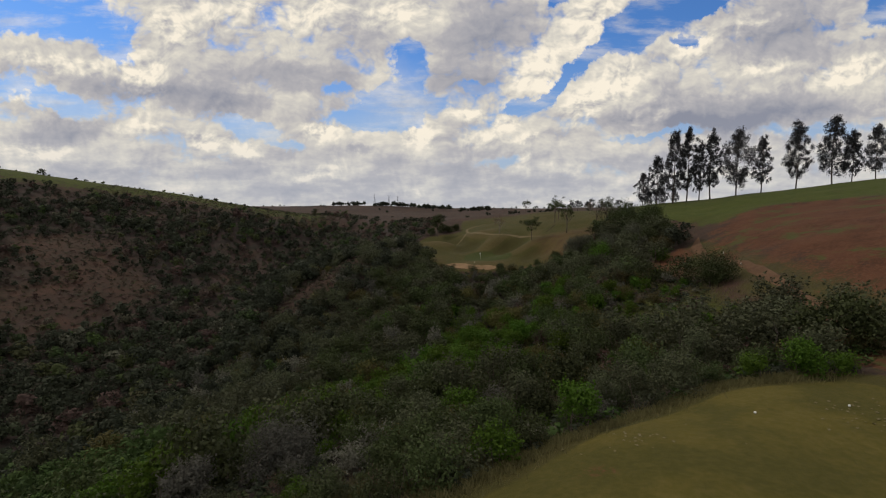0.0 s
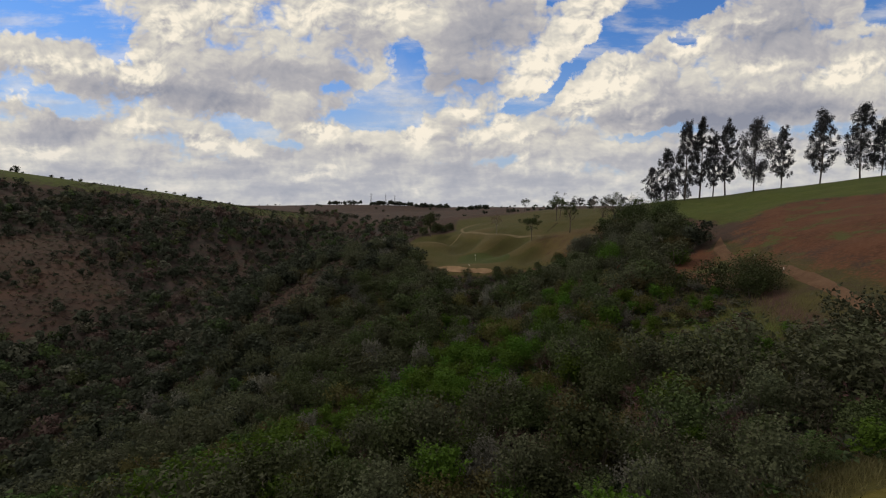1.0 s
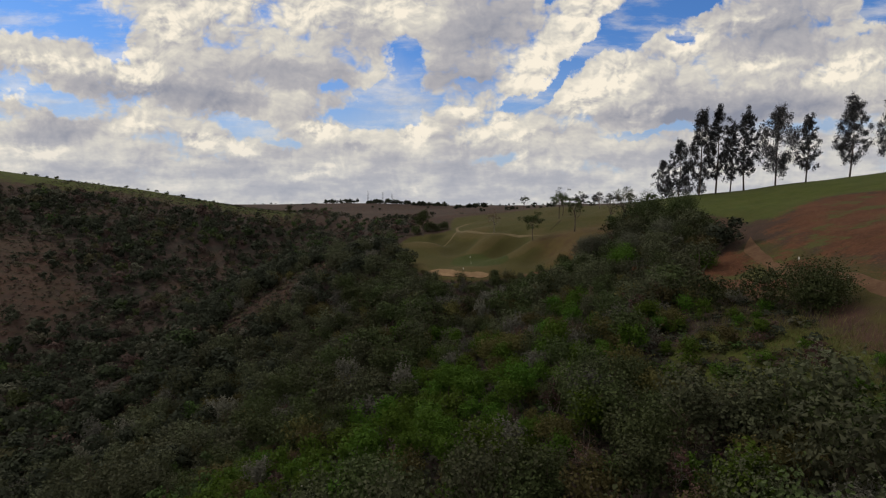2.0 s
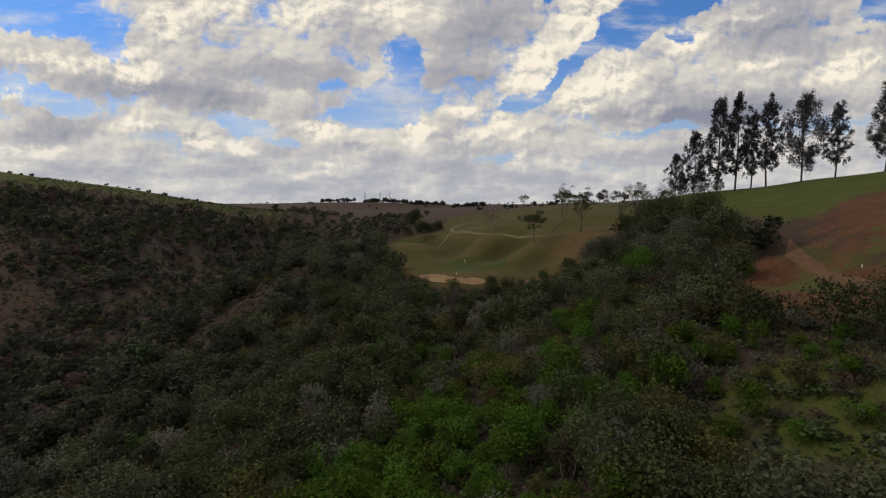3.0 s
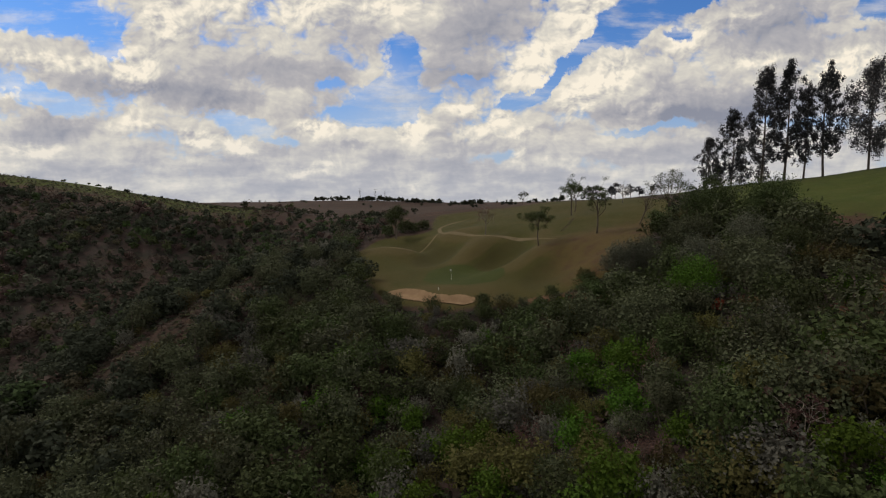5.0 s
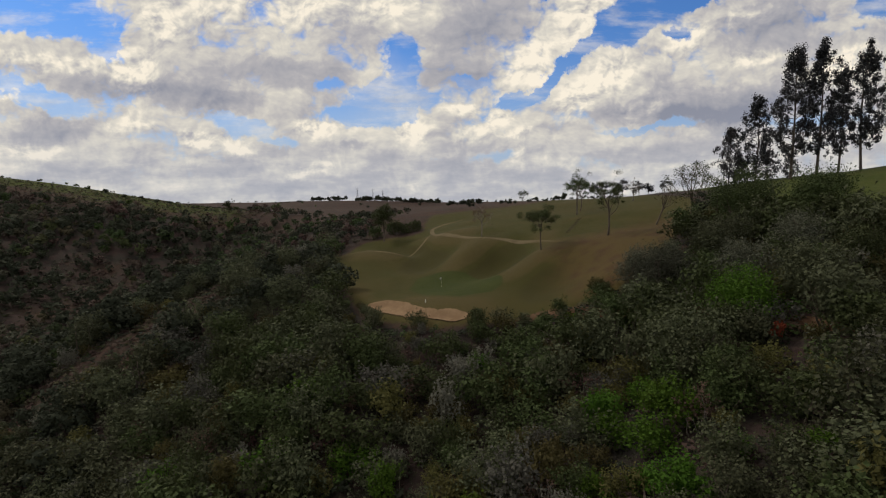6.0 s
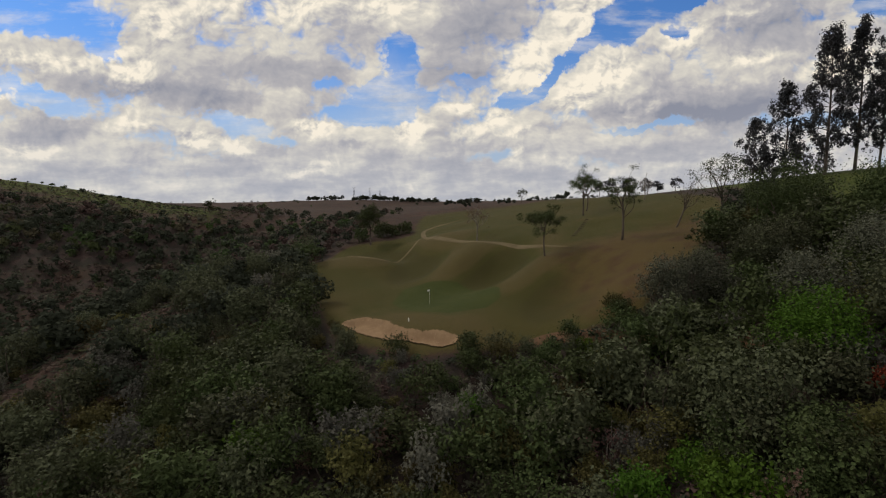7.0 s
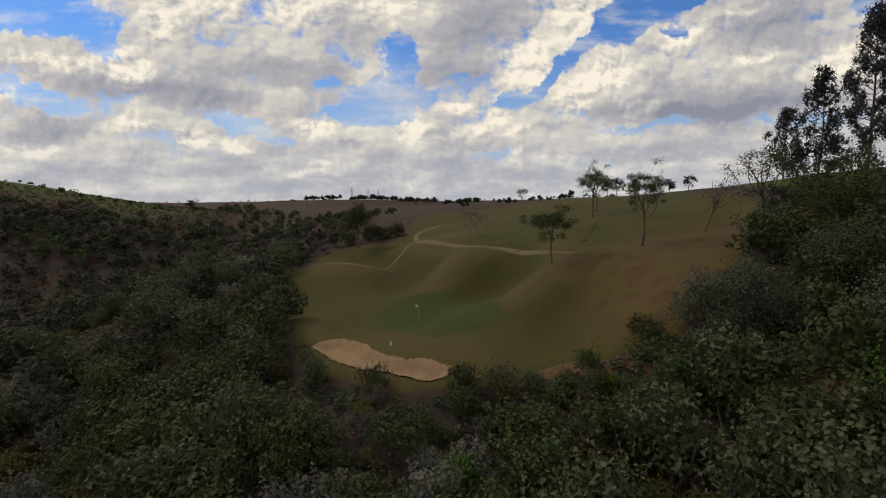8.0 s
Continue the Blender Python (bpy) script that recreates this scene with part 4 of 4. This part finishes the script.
def grow_far():
    x, y, rng = spots(-290, -62, 20, 330, 3.3, 33)
    thick = scrub(x, y)
    ok = rng.random(len(x)) < thick * 0.95
    more = []
    for px, py, t in zip(x[ok], y[ok], thick[ok]):
        size = (rng.uniform(0.4, 0.9) if rng.random() < 0.7 else rng.uniform(0.9, 1.4)) * (0.7 + 0.4 * t) * (1.45 if py < 165 else 1.25)
        more.append((px, py, float(rng.choice([0.05, 0.2, 0.35, 0.6, 0.8, 1.0], p=[.36, .28, .10, .10, .08, .08])), 1.9 * size, 3.4 * size))
    x, y, rng = spots(-66, 4, 200, 300, 3.4, 34)
    ok = rng.random(len(x)) < scrub(x, y)
    for px, py in zip(x[ok], y[ok]):
        size = rng.uniform(0.6, 1.2)
        more.append((px, py, float(rng.choice([0.05, 0.2, 0.4, 0.8, 1.0])), 1.9 * size, 3.4 * size))
    x, y, rng = spots(-600, 500, 310, 1250, 26, 35)
    ok = rng.random(len(x)) < 0.04
    for px, py in zip(x[ok], y[ok]):
        size = rng.uniform(0.8, 1.6)
        more.append((px, py, float(rng.choice([0.05, 0.2, 0.4])), 2.4 * size, 3.6 * size))
    a = np.array(more)
    z = height(a[:, 0], a[:, 1])
    close = np.hypot(a[:, 0], a[:, 1] - 60) < 150
    for group, count, leaf, seed in ((close, 170, 0.22, 62), (~close, 90, 0.32, 65)):
        bush_patch("hillside_scrub", "scattered dark scrub over the western hillside", [(p[0], p[1], h, *p[2:]) for p, h in zip(a[group], z[group])], count, leaf, seed)
    x, y, rng = spots(-210, -58, 110, 320, 1.9, 36)
    sx, sy, _ = spots(-62, -24, 140, 190, 1.0, 37)
    on = inside(sx, sy, SPUR_TOP) > -2
    x, y = np.r_[x, sx[on]], np.r_[y, sy[on]]
    bare = scrub(x, y) < 0.8
    x, y = x[bare], y[bare]
    r = rng.uniform(0.35, 1.2, len(x))
    bush_patch("dry_tufts", "low tufts of dry grass on the bare hillside", [(a, b, c, t, s, s * 0.9) for a, b, c, t, s in zip(x, y, height(x, y), rng.choice([0.1, 0.3, 0.68, 0.68, 1.0, 1.0], len(x)), r)], 16, 0.5, 66)


grow_far()

# ---------------------------------------------------------------- trees
def gum_tree(seed, tall, spread, lean=0.0, bare=0.18, n=7600):
    """Eucalyptus: straight trunk, steep limbs, drooping leaf clumps along them with gaps between."""
    rng = np.random.default_rng(seed)
    ob = thing("eucalyptus", "tall dark eucalyptus with a loose crown on the grassy hilltop", "tree", "eucalyptus row on the hill")
    line, radii = limb(rng, (0, 0, -0.6), (lean, lean * 0.4, tall * 0.97), 0.011 * tall, 0.03, 0.012, 12)
    part("trunk", mesh_of("trunk", *tube(line, radii, 8), BARK_GUM, True), ob)
    wood, lobes, count = [], [], 34
    for k in range(count):
        up = (k + rng.random()) / count
        s = bare + (0.95 - bare) * up
        start = line[0] + (line[-1] - line[0]) * s
        a = k * 2.4 + rng.uniform(-0.5, 0.5)
        wide = min(1.0, 0.55 + 1.6 * up) * min(1.0, 0.16 + 1.5 * (1 - up))
        reach = spread * wide * rng.uniform(0.55, 1.12)
        end = start + np.array((math.cos(a) * reach, math.sin(a) * reach, tall * rng.uniform(0.03, 0.10)))
        bough, r = limb(rng, start, end, 0.0038 * tall * (1.2 - s), 0.018, 0.08, 5)
        wood.append(tube(bough, r, 5))
        for q in range(4):
            tip = bough[2 + q % 3] + rng.normal(0, spread * 0.13, 3)
            wood.append(tube(*limb(rng, bough[1 + q % 3], tip, 0.025, 0.010, 0.1, 3), 4))
            lobes.append((*(tip - (0, 0, spread * 0.05)), spread * rng.uniform(0.10, 0.21), rng.uniform(1.1, 1.9)))
        lobes.append((*end, spread * rng.uniform(0.13, 0.24), rng.uniform(1.1, 1.7)))
    for q in range(5):
        lobes.append((*(line[-1] + rng.normal(0, spread * 0.08, 3) + (0, 0, -0.025 * tall * q)), spread * (0.10 + 0.03 * q), 1.5))
    part("limb_frame", mesh_of("limb_frame", *gather(wood), BARK_GUM, True), ob)
    at, out = on_lobes(rng, lobes, n, 0.8, 0.0)
    part("crown", mesh_of("crown", *leaves(rng, at, out, 0.40, 1.4, 0.28), LEAF["gum"]), ob)
    return ob


def stand(ob, x, y, turn=0.0, scale=1.0, sink=0.0):
    ob.matrix_basis = pose(x, y, float(height(x, y)[0]) - sink, 0, 0, turn) @ Matrix.Diagonal((scale, scale, scale, 1))
    return ob


for number, (x, y, tall, spread) in enumerate(((77, 188.7, 12.8, 2.9), (81, 185.9, 18, 3.6), (84.7, 180.2, 26.5, 4.1), (89.2, 179.1, 26.4, 3.9), (93.8, 179.3, 20.6, 3.0), (96.9, 177.4, 24.6, 3.7), (104.3, 174.2, 23, 5.6),
                                               (112.1, 172.5, 19.6, 3.3), (119.7, 166.1, 21.8, 4.6), (129.1, 162.5, 22.0, 5.0), (136, 163, 16.5, 3.6), (141.3, 160, 17.5, 4.0), (152, 156, 19, 4.2), (82.5, 184, 6.5, 2.4), (79, 188, 5.5, 2.2), (86.5, 183, 5, 1.8))):
    stand(gum_tree(300 + number, tall, spread * 1.08, n=int(95 * spread * tall)), x, y, 37.0 * number)


def lone_tree(name, label, seed, tall, crown, bare, bark, leaf_key, n, leaf, flat=0.5, lean=0.0, boughs=8, thick=0.02, dense=1.0):
    """Single tree of the mown slope: trunk, boughs and a crown of the given half width, from bare * tall up."""
    rng = np.random.default_rng(seed)
    ob = thing(name, label, "tree")
    fork = tall * (bare + 0.08)
    line, radii = limb(rng, (0, 0, -0.4), (lean, 0, fork), thick * tall, thick * tall * 0.6, 0.05, 7)
    part("trunk", mesh_of("trunk", *tube(line, radii, 8), bark, True), ob)
    wood, lobes = [], []
    for k in range(boughs):
        a, s = k * 2.4 + rng.uniform(-0.4, 0.4), math.sqrt((k + 0.5) / boughs)
        end = np.array((lean * 1.3 + math.cos(a) * crown * s * 0.85, math.sin(a) * crown * s * 0.85, tall * (1 - (1 - bare) * flat * s * rng.uniform(0.5, 1.1)) - crown * 0.12))
        bough, r = limb(rng, line[-1 - (k % 3)], end, thick * tall * 0.40, 0.015, 0.10, 6)
        wood.append(tube(bough, r, 5))
        for q in range(4):
            tip = bough[3 + q % 2] + rng.normal(0, crown * 0.26, 3) + (0, 0, crown * 0.10)
            wood.append(tube(*limb(rng, bough[3 + q % 2], tip, 0.03, 0.010, 0.1, 4), 4))
            lobes.append((*tip, crown * rng.uniform(0.14, 0.26) * dense, 0.7))
        lobes.append((*end, crown * rng.uniform(0.22, 0.34) * dense, 0.6))
    part("bough_frame", mesh_of("bough_frame", *gather(wood), bark, True), ob)
    if n:
        at, out = on_lobes(rng, lobes, n, 0.6)
        part("crown", mesh_of("crown", *leaves(rng, at, out, leaf, 0.3, 0.42), LEAF[leaf_key]), ob)
    return ob


stand(lone_tree("umbrella_tree", "small flat-crowned dark tree on the mown slope", 401, 7.4, 3.7, 0.55, BARK, "dark", 6000, 0.16, 0.42, dense=1.05), 30.8, 168)
stand(lone_tree("slope_tree", "slender tree with an airy crown beside the cart path", 402, 10.2, 3.2, 0.52, BARK, "dark", 4200, 0.15, 0.8, dense=0.95), 41.9, 165)
stand(lone_tree("leaning_tree", "nearly leafless leaning tree on the slope", 403, 8.2, 2.8, 0.40, BARK, "olive", 130, 0.2, 0.7, lean=1.6, boughs=11), 51.6, 168)
stand(lone_tree("sparse_tree", "thin sparse tree with reddish leaves by the path", 404, 7.0, 2.8, 0.45, BARK_PALE, "dry", 700, 0.15, 0.6, boughs=10), 21.4, 186)
stand(lone_tree("valley_tree", "tall dark tree at the edge of the mown grass", 405, 10.5, 3.4, 0.42, BARK, "dark", 7000, 0.2, 0.8, dense=1.5), -2.4, 208)
stand(lone_tree("bench_tree", "rounded green tree beside the mown hollow", 406, 5.5, 2.6, 0.3, BARK, "dark", 1300, 0.28, 0.8), -11.5, 187)


def big_tree(name, label, seed, radius, tall, count, leaf_key, n, leaf, bark=BARK):
    ob = thing(name, label, "tree")
    stem, foliage = shrub_meshes(name, seed, radius, tall, count, n, leaf, LEAF[leaf_key], bark, 7, 0.3, 0.42, 0.18)
    part("stem", stem, ob)
    part("foliage", foliage, ob)
    return ob


for number, (x, y, radius, tall, key, name, label) in enumerate((
        (54, 147, 4.6, 10.0, "dark", "dome_tree", "broad dark dome-shaped tree above the scrub"), (59.5, 140, 4.8, 9.0, "dark", "dome_tree", "broad dark tree at the edge of the scrub"),
        (48, 140, 4.0, 7.0, "grey", "dome_tree", "broad grey-green tree above the slope"), (53, 133, 4.0, 6.5, "sage", "silver_tree", "large grey-leaved tree among darker ones"),
        (45, 130, 3.8, 6.5, "sage", "silver_tree", "large grey-leaved tree leaning over the slope"), (40.5, 138.5, 3.8, 7.2, "sage", "silver_tree", "grey-leaved tree at the edge of the mown slope"), (37.8, 142, 3.0, 5.8, "sage", "silver_tree", "spreading grey-leaved tree beside the mown slope"),
        (33.5, 144.5, 1.4, 2.0, "olive", "round_bush", "low olive bush at the foot of the slope"), (30, 138.2, 1.5, 2.4, "grey", "round_bush", "low grey-green bush beside the earth track"),
        (47, 124, 3.6, 6.2, "grey", "dome_tree", "dark green tree on the scrub slope"), (41, 124, 3.6, 6.5, "lime", "green_tree", "fresh green tree on the scrub slope"),
        (59.5, 133, 3.5, 6.5, "dark", "dome_tree", "dark round tree beside the red earth"), (53.5, 125.5, 3.2, 5.5, "dark", "dome_tree", "dark round tree beside the dirt yard"),
        (51.5, 113.4, 2.6, 3.6, "lime", "round_bush", "round green bush beside the dirt yard"), (45.2, 80, 4.2, 5.8, "dark", "round_bush", "large rounded dark bush beside the track"),
        (-13.5, 36.5, 3.6, 5.2, "silver", "silver_tree", "big silvery grey-leaved shrub below the tee"), (-18, 31, 2.4, 4.2, "silver", "silver_tree", "silvery grey-leaved shrub on the slope"),
        (5.8, 53.5, 3.0, 4.4, "silver", "silver_tree", "rounded silvery shrub on the ravine slope"), (15.5, 50, 2.2, 4.0, "olive", "round_bush", "olive green bush below the tee"), (25, 139.5, 1.5, 3.0, "dark", "round_bush", "small dark rounded bush at the edge of the turf"), (29.5, 37.2, 1.9, 3.6, "lime", "young_tree", "fresh green young tree at the end of the tee"))):
    stand(big_tree(name, label, 500 + number, radius, tall, 26, key, int(620 * radius * radius) + 1200, 0.175), x, y, 50.0 * number, sink=0.1)

stand(big_tree("rust_shrub", "small rust-red withered shrub in a gap of the scrub", 540, 0.75, 2.1, 8, "rust", 700, 0.13), 41, 119.5, sink=0.1)
stand(lone_tree("open_tree", "open-crowned tree rising above the domed trees", 421, 10.5, 4.0, 0.4, BARK, "dark", 3000, 0.16, 0.6, boughs=11), 53, 158)
stand(lone_tree("open_tree", "open-crowned dark tree on the slope top", 422, 8.5, 3.6, 0.4, BARK, "dark", 2600, 0.16, 0.6), 47, 200)
stand(lone_tree("ridge_tree", "small lone tree on the grassy ridge", 423, 5.0, 2.2, 0.4, BARK, "dark", 900, 0.26, 0.6), -73.2, 279.7)
stand(lone_tree("far_tree", "lone thin tree on the far skyline", 424, 16.0, 5.5, 0.45, BARK, "dark", 420, 0.7, 0.6), 85, 500)


stand(lone_tree("flat_tree", "flat-crowned dark tree on the slope top", 431, 8.8, 3.4, 0.5, BARK, "dark", 4000, 0.16, 0.5, dense=1.1), 44, 192)
stand(lone_tree("bare_tree", "pale leafless tree on the slope top", 432, 6.5, 2.4, 0.3, BARK_PALE, "dry", 0, 0.2, 0.7, boughs=14), 60, 200)
for number, (x, y, tall) in enumerate(((62, 236, 5.0), (66, 240, 6.0), (70, 237, 5.2), (73, 241, 6.4), (77, 238, 5.6), (81, 240, 4.6), (85, 237, 5.4))):
    stand(lone_tree("row_tree", "small dark tree in a row along the hilltop", 440 + number, tall, tall * 0.36, 0.3, BARK, "gum", 500, 0.36, 0.9, boughs=6, dense=1.5), x, y, 40.0 * number)
for number, (x, y, tall, key) in enumerate(((31, 93, 5.2, "dry"), (34.5, 96, 5.6, "dry"), (38, 98, 5.0, "olive"), (29, 86, 4.6, "dry"), (35.5, 66, 4.6, "dry"), (41, 47.5, 5.0, "dry"), (25, 64, 4.6, "dry"), (20, 58, 4.2, "dry"))):
    label = "thin small tree with sparse rusty leaves" if key == "dry" else "thin small tree with olive leaves"
    stand(lone_tree("thin_tree", label, 460 + number, tall, tall * 0.30, 0.35, BARK_PALE, key, 900, 0.14, 0.8, boughs=9, thick=0.012), x, y, 70.0 * number)
for number, (x, y, radius, tall) in enumerate(((0.5, 213.5, 2.6, 4.0), (3.0, 215, 2.6, 3.8), (5.6, 217, 2.2, 3.2), (-1.5, 217, 2.6, 4.2), (-5.5, 213, 2.6, 4.2))):
    stand(big_tree("valley_bush", "dark rounded bush beside the valley tree", 480 + number, radius, tall, 14, "dark", 1200, 0.3), x, y, 60.0 * number, sink=0.1)


def skyline():
    """Rows of woods along the far ridges."""
    rng = np.random.default_rng(71)
    woods = []
    for x0, x1, y, count, low, high in ((-235, -165, 1040, 30, 3, 11), (-140, 15, 1000, 110, 3, 11), (25, 75, 760, 22, 3, 9), (80, 260, 690, 40, 1.5, 5), (-300, -235, 1000, 12, 2, 5), (20, 60, 262, 14, 1.5, 3)):
        for _ in range(count):
            px, py = rng.uniform(x0, x1), y + rng.normal(0, 6)
            tall = rng.uniform(low, high)
            woods.append((px, py, float(height(px, py)[0]), rng.choice([0.0, 0.1, 0.2]), tall * rng.uniform(0.35, 0.75), tall))
    for _ in range(46):
        s = rng.random()
        px, py = -300 + 230 * s + rng.normal(0, 3), 258 + (329 - 258) * min(1, s * 1.9) - max(0, s - 0.55) * 100
        tall = rng.uniform(0.8, 2.4)
        woods.append((px, py, float(height(px, py)[0]), rng.choice([0.0, 0.1, 0.6]), tall * 0.7, tall))
    bush_patch("skyline_woods", "dark woods along the far ridge lines", woods, 120, 0.36, 63)


skyline()


def pylon(x, y, tall):
    """Lattice mast of a power line."""
    ob = thing("pylon", "distant steel lattice power pylon on the ridge", "pylon", "power line")
    legs, w = [], tall * 0.09
    for sx, sy in ((-1, -1), (1, -1), (1, 1), (-1, 1)):
        legs.append(tube([(sx * w, sy * w, -1), (sx * w * 0.25, sy * w * 0.25, tall * 0.7), (0, 0, tall)], [0.14, 0.11, 0.07], 4))
    for k in range(7):
        z0, z1 = tall * 0.1 * k, tall * 0.1 * (k + 1)
        a, b = w * (1 - 0.107 * k), w * (1 - 0.107 * (k + 1))
        for s in (-1, 1):
            legs.append(tube([(s * a, -a, z0), (-s * b, -b, z1)], [0.06, 0.06], 4))
            legs.append(tube([(s * a, a, z0), (-s * b, b, z1)], [0.06, 0.06], 4))
    part("mast", mesh_of("mast", *gather(legs), STEEL), ob)
    for k in range(3):
        z = tall * (0.68 + 0.12 * k)
        part("cross_arm", mesh_of("cross_arm", *gather([tube([(-tall * 0.14, 0, z), (0, 0, z + 0.8), (tall * 0.14, 0, z)], [0.07, 0.12, 0.07], 4)]), STEEL), ob)
    stand(ob, x, y, 20)


pylon(-147, 1060, 26)
pylon(-118, 1075, 24)
pylon(-100, 1090, 22)

# ---------------------------------------------------------------- small things
def blades(name, label, places, tall, seed, lean=0.35):
    rng = np.random.default_rng(seed)
    n = len(places)
    p = np.c_[places, height(places[:, 0], places[:, 1])]
    a = rng.uniform(0, 2 * np.pi, n)
    h = tall * rng.uniform(0.5, 1.3, n)
    side = np.stack([np.cos(a), np.sin(a), np.zeros(n)], 1) * 0.024
    tip = p + np.c_[rng.normal(0, lean, (n, 2)) * h[:, None], h]
    mid = (p + tip) / 2 + np.c_[np.zeros((n, 2)), h * 0.08]
    v = np.stack([p - side, p + side, mid + side * 0.8, tip, mid - side * 0.8], 1).reshape(-1, 3)
    i = np.arange(5 * n).reshape(n, 5)
    tri = i[:, [4, 2, 3]]
    me = mesh_of(name, v, np.concatenate([i[:, [0, 1, 2]], i[:, [0, 2, 4]], tri]), GRASS)
    tagged(new(name, me), label, "grass", kind="stuff")


def grass_band(count, seed, line, width):
    rng = np.random.default_rng(seed)
    k = rng.integers(0, len(line) - 1, count)
    s = rng.random(count)[:, None]
    line = np.array(line, float)
    p = line[k] + (line[k + 1] - line[k]) * s
    return p + rng.normal(0, width, (count, 2))


blades("tall_grass", "tall straw and green grass along the edge of the tee", grass_band(13000, 81, [(-9, 14), (-3, 20), (4, 26), (12, 31.5), (22, 36.5), (31, 37.5)], 1.0), 0.5, 82)
blades("straw_grass", "tall straw-coloured grass on the slope below the tee", grass_band(8000, 85, [(-12, 22), (-6, 27), (0, 31), (5, 34)], 2.0), 1.0, 86)
blades("bank_grass", "rough grass on the slope beside the dirt track", grass_band(9000, 83, [(36, 44), (40, 60), (41, 76), (40, 90), (36, 100)], 2.6), 0.55, 84)


def ball(radius, squash=1.0, rings=8, sides=12):
    t, a = np.linspace(0.02, np.pi - 0.02, rings), np.linspace(0, 2 * np.pi, sides, endpoint=False)
    v = np.stack([np.outer(np.sin(t), np.cos(a)), np.outer(np.sin(t), np.sin(a)), np.outer(np.cos(t), np.ones(sides)) * squash], -1).reshape(-1, 3) * radius
    i = np.arange(rings * sides).reshape(rings, sides)
    j = np.roll(i, -1, axis=1)
    return v, np.stack([i[:-1], i[1:], j[1:], j[:-1]], -1).reshape(-1, 4)


def tee_marker(x, y):
    ob = thing("tee_marker", "white ball-shaped tee marker on the grass", "marker", "pair of tee markers")
    part("knob", mesh_of("knob", ball(0.075)[0] + (0, 0, 0.10), ball(0.075)[1], WHITE, True), ob)
    part("spike", mesh_of("spike", *tube([(0, 0, -0.1), (0, 0, 0.05)], [0.02, 0.02]), STEEL, True), ob)
    stand(ob, x, y)


tee_marker(19.9, 28.2)
tee_marker(26.6, 29.0)


def flagstick(x, y, label):
    ob = thing("flagstick", label, "flag")
    part("pole", mesh_of("pole", *tube([(0, 0, -0.2), (0, 0, 1.0), (0, 0, 2.13)], [0.009, 0.008, 0.007], 8), WHITE, True), ob)
    s = np.linspace(0, 0.30, 8)
    wave = 0.05 * np.sin(s * 12)
    front = [np.c_[s, wave + d, np.full(8, z) - s * 0.15] for d in (0.006, -0.006) for z in (2.10, 1.86)]
    v = np.concatenate(front)
    i = np.arange(7)
    sheets = [np.stack([i + a, i + 1 + a, i + 1 + a + 8, i + a + 8], 1) for a in (0, 16)]
    part("flag", mesh_of("flag", v, np.concatenate(sheets), FLAG_CLOTH, True), ob)
    stand(ob, x, y, 200)


flagstick(12.4, 160.8, "white flagstick with a small pale flag on the green")


def post(x, y, tall, label):
    ob = thing("marker_post", label, "post", "white marker posts")
    part("shaft", mesh_of("shaft", *tube([(0, 0, -0.2), (0, 0, tall * 0.96), (0, 0, tall)], [0.05, 0.05, 0.03], 8), WHITE, True), ob)
    stand(ob, x, y)


for x, y in ((9.9, 150.9), (52.5, 84), (59, 101)):
    post(x, y, 0.45, "short white marker post in the grass")


def scraps(name, label, centre, spread, count, seed):
    """Pale clippings and fallen leaves on the turf."""
    rng = np.random.default_rng(seed)
    p = np.array(centre) + rng.normal(0, 1, (count, 2)) * spread
    z = height(p[:, 0], p[:, 1]) + 0.05
    v, f = leaves(rng, np.c_[p, z], np.tile((0.0, 0.0, 3.0), (count, 1)), 0.20, 0.0, 0.4)
    tagged(new(name, mesh_of(name, v, f, CLIPPING)), label, "litter", kind="stuff")


scraps("fallen_leaves", "pale dry clippings scattered on the tee", (27.5, 27.5), (2.2, 1.6), 90, 91)
scraps("fallen_leaves", "pale dry clippings along the edge of the tee", (11.5, 25.0), (1.6, 1.0), 26, 92)


def log_steps():
    """Row of half-buried pale logs up the mown slope."""
    ob = thing("log_steps", "row of weathered half-buried logs climbing the mown slope", "steps")
    base = float(height(37.7, 176)[0])
    me = mesh_of("log", *tube([(-0.45, 0, 0), (-0.42, 0, 0), (0, 0.01, 0.01), (0.42, 0, 0), (0.45, 0, 0)], [0.03, 0.06, 0.07, 0.06, 0.03], 8), BARK, True)
    for k in range(10):
        x, y = 0.59 * k, 1.1 * k
        log = part("log", me, ob)
        log.matrix_basis = pose(x, y, float(height(37.7 + x, 176 + y)[0]) - base + 0.05, 0, 0, -28 + 5 * math.sin(k * 2.1))
    ob.matrix_basis = pose(37.7, 176, base)


log_steps()
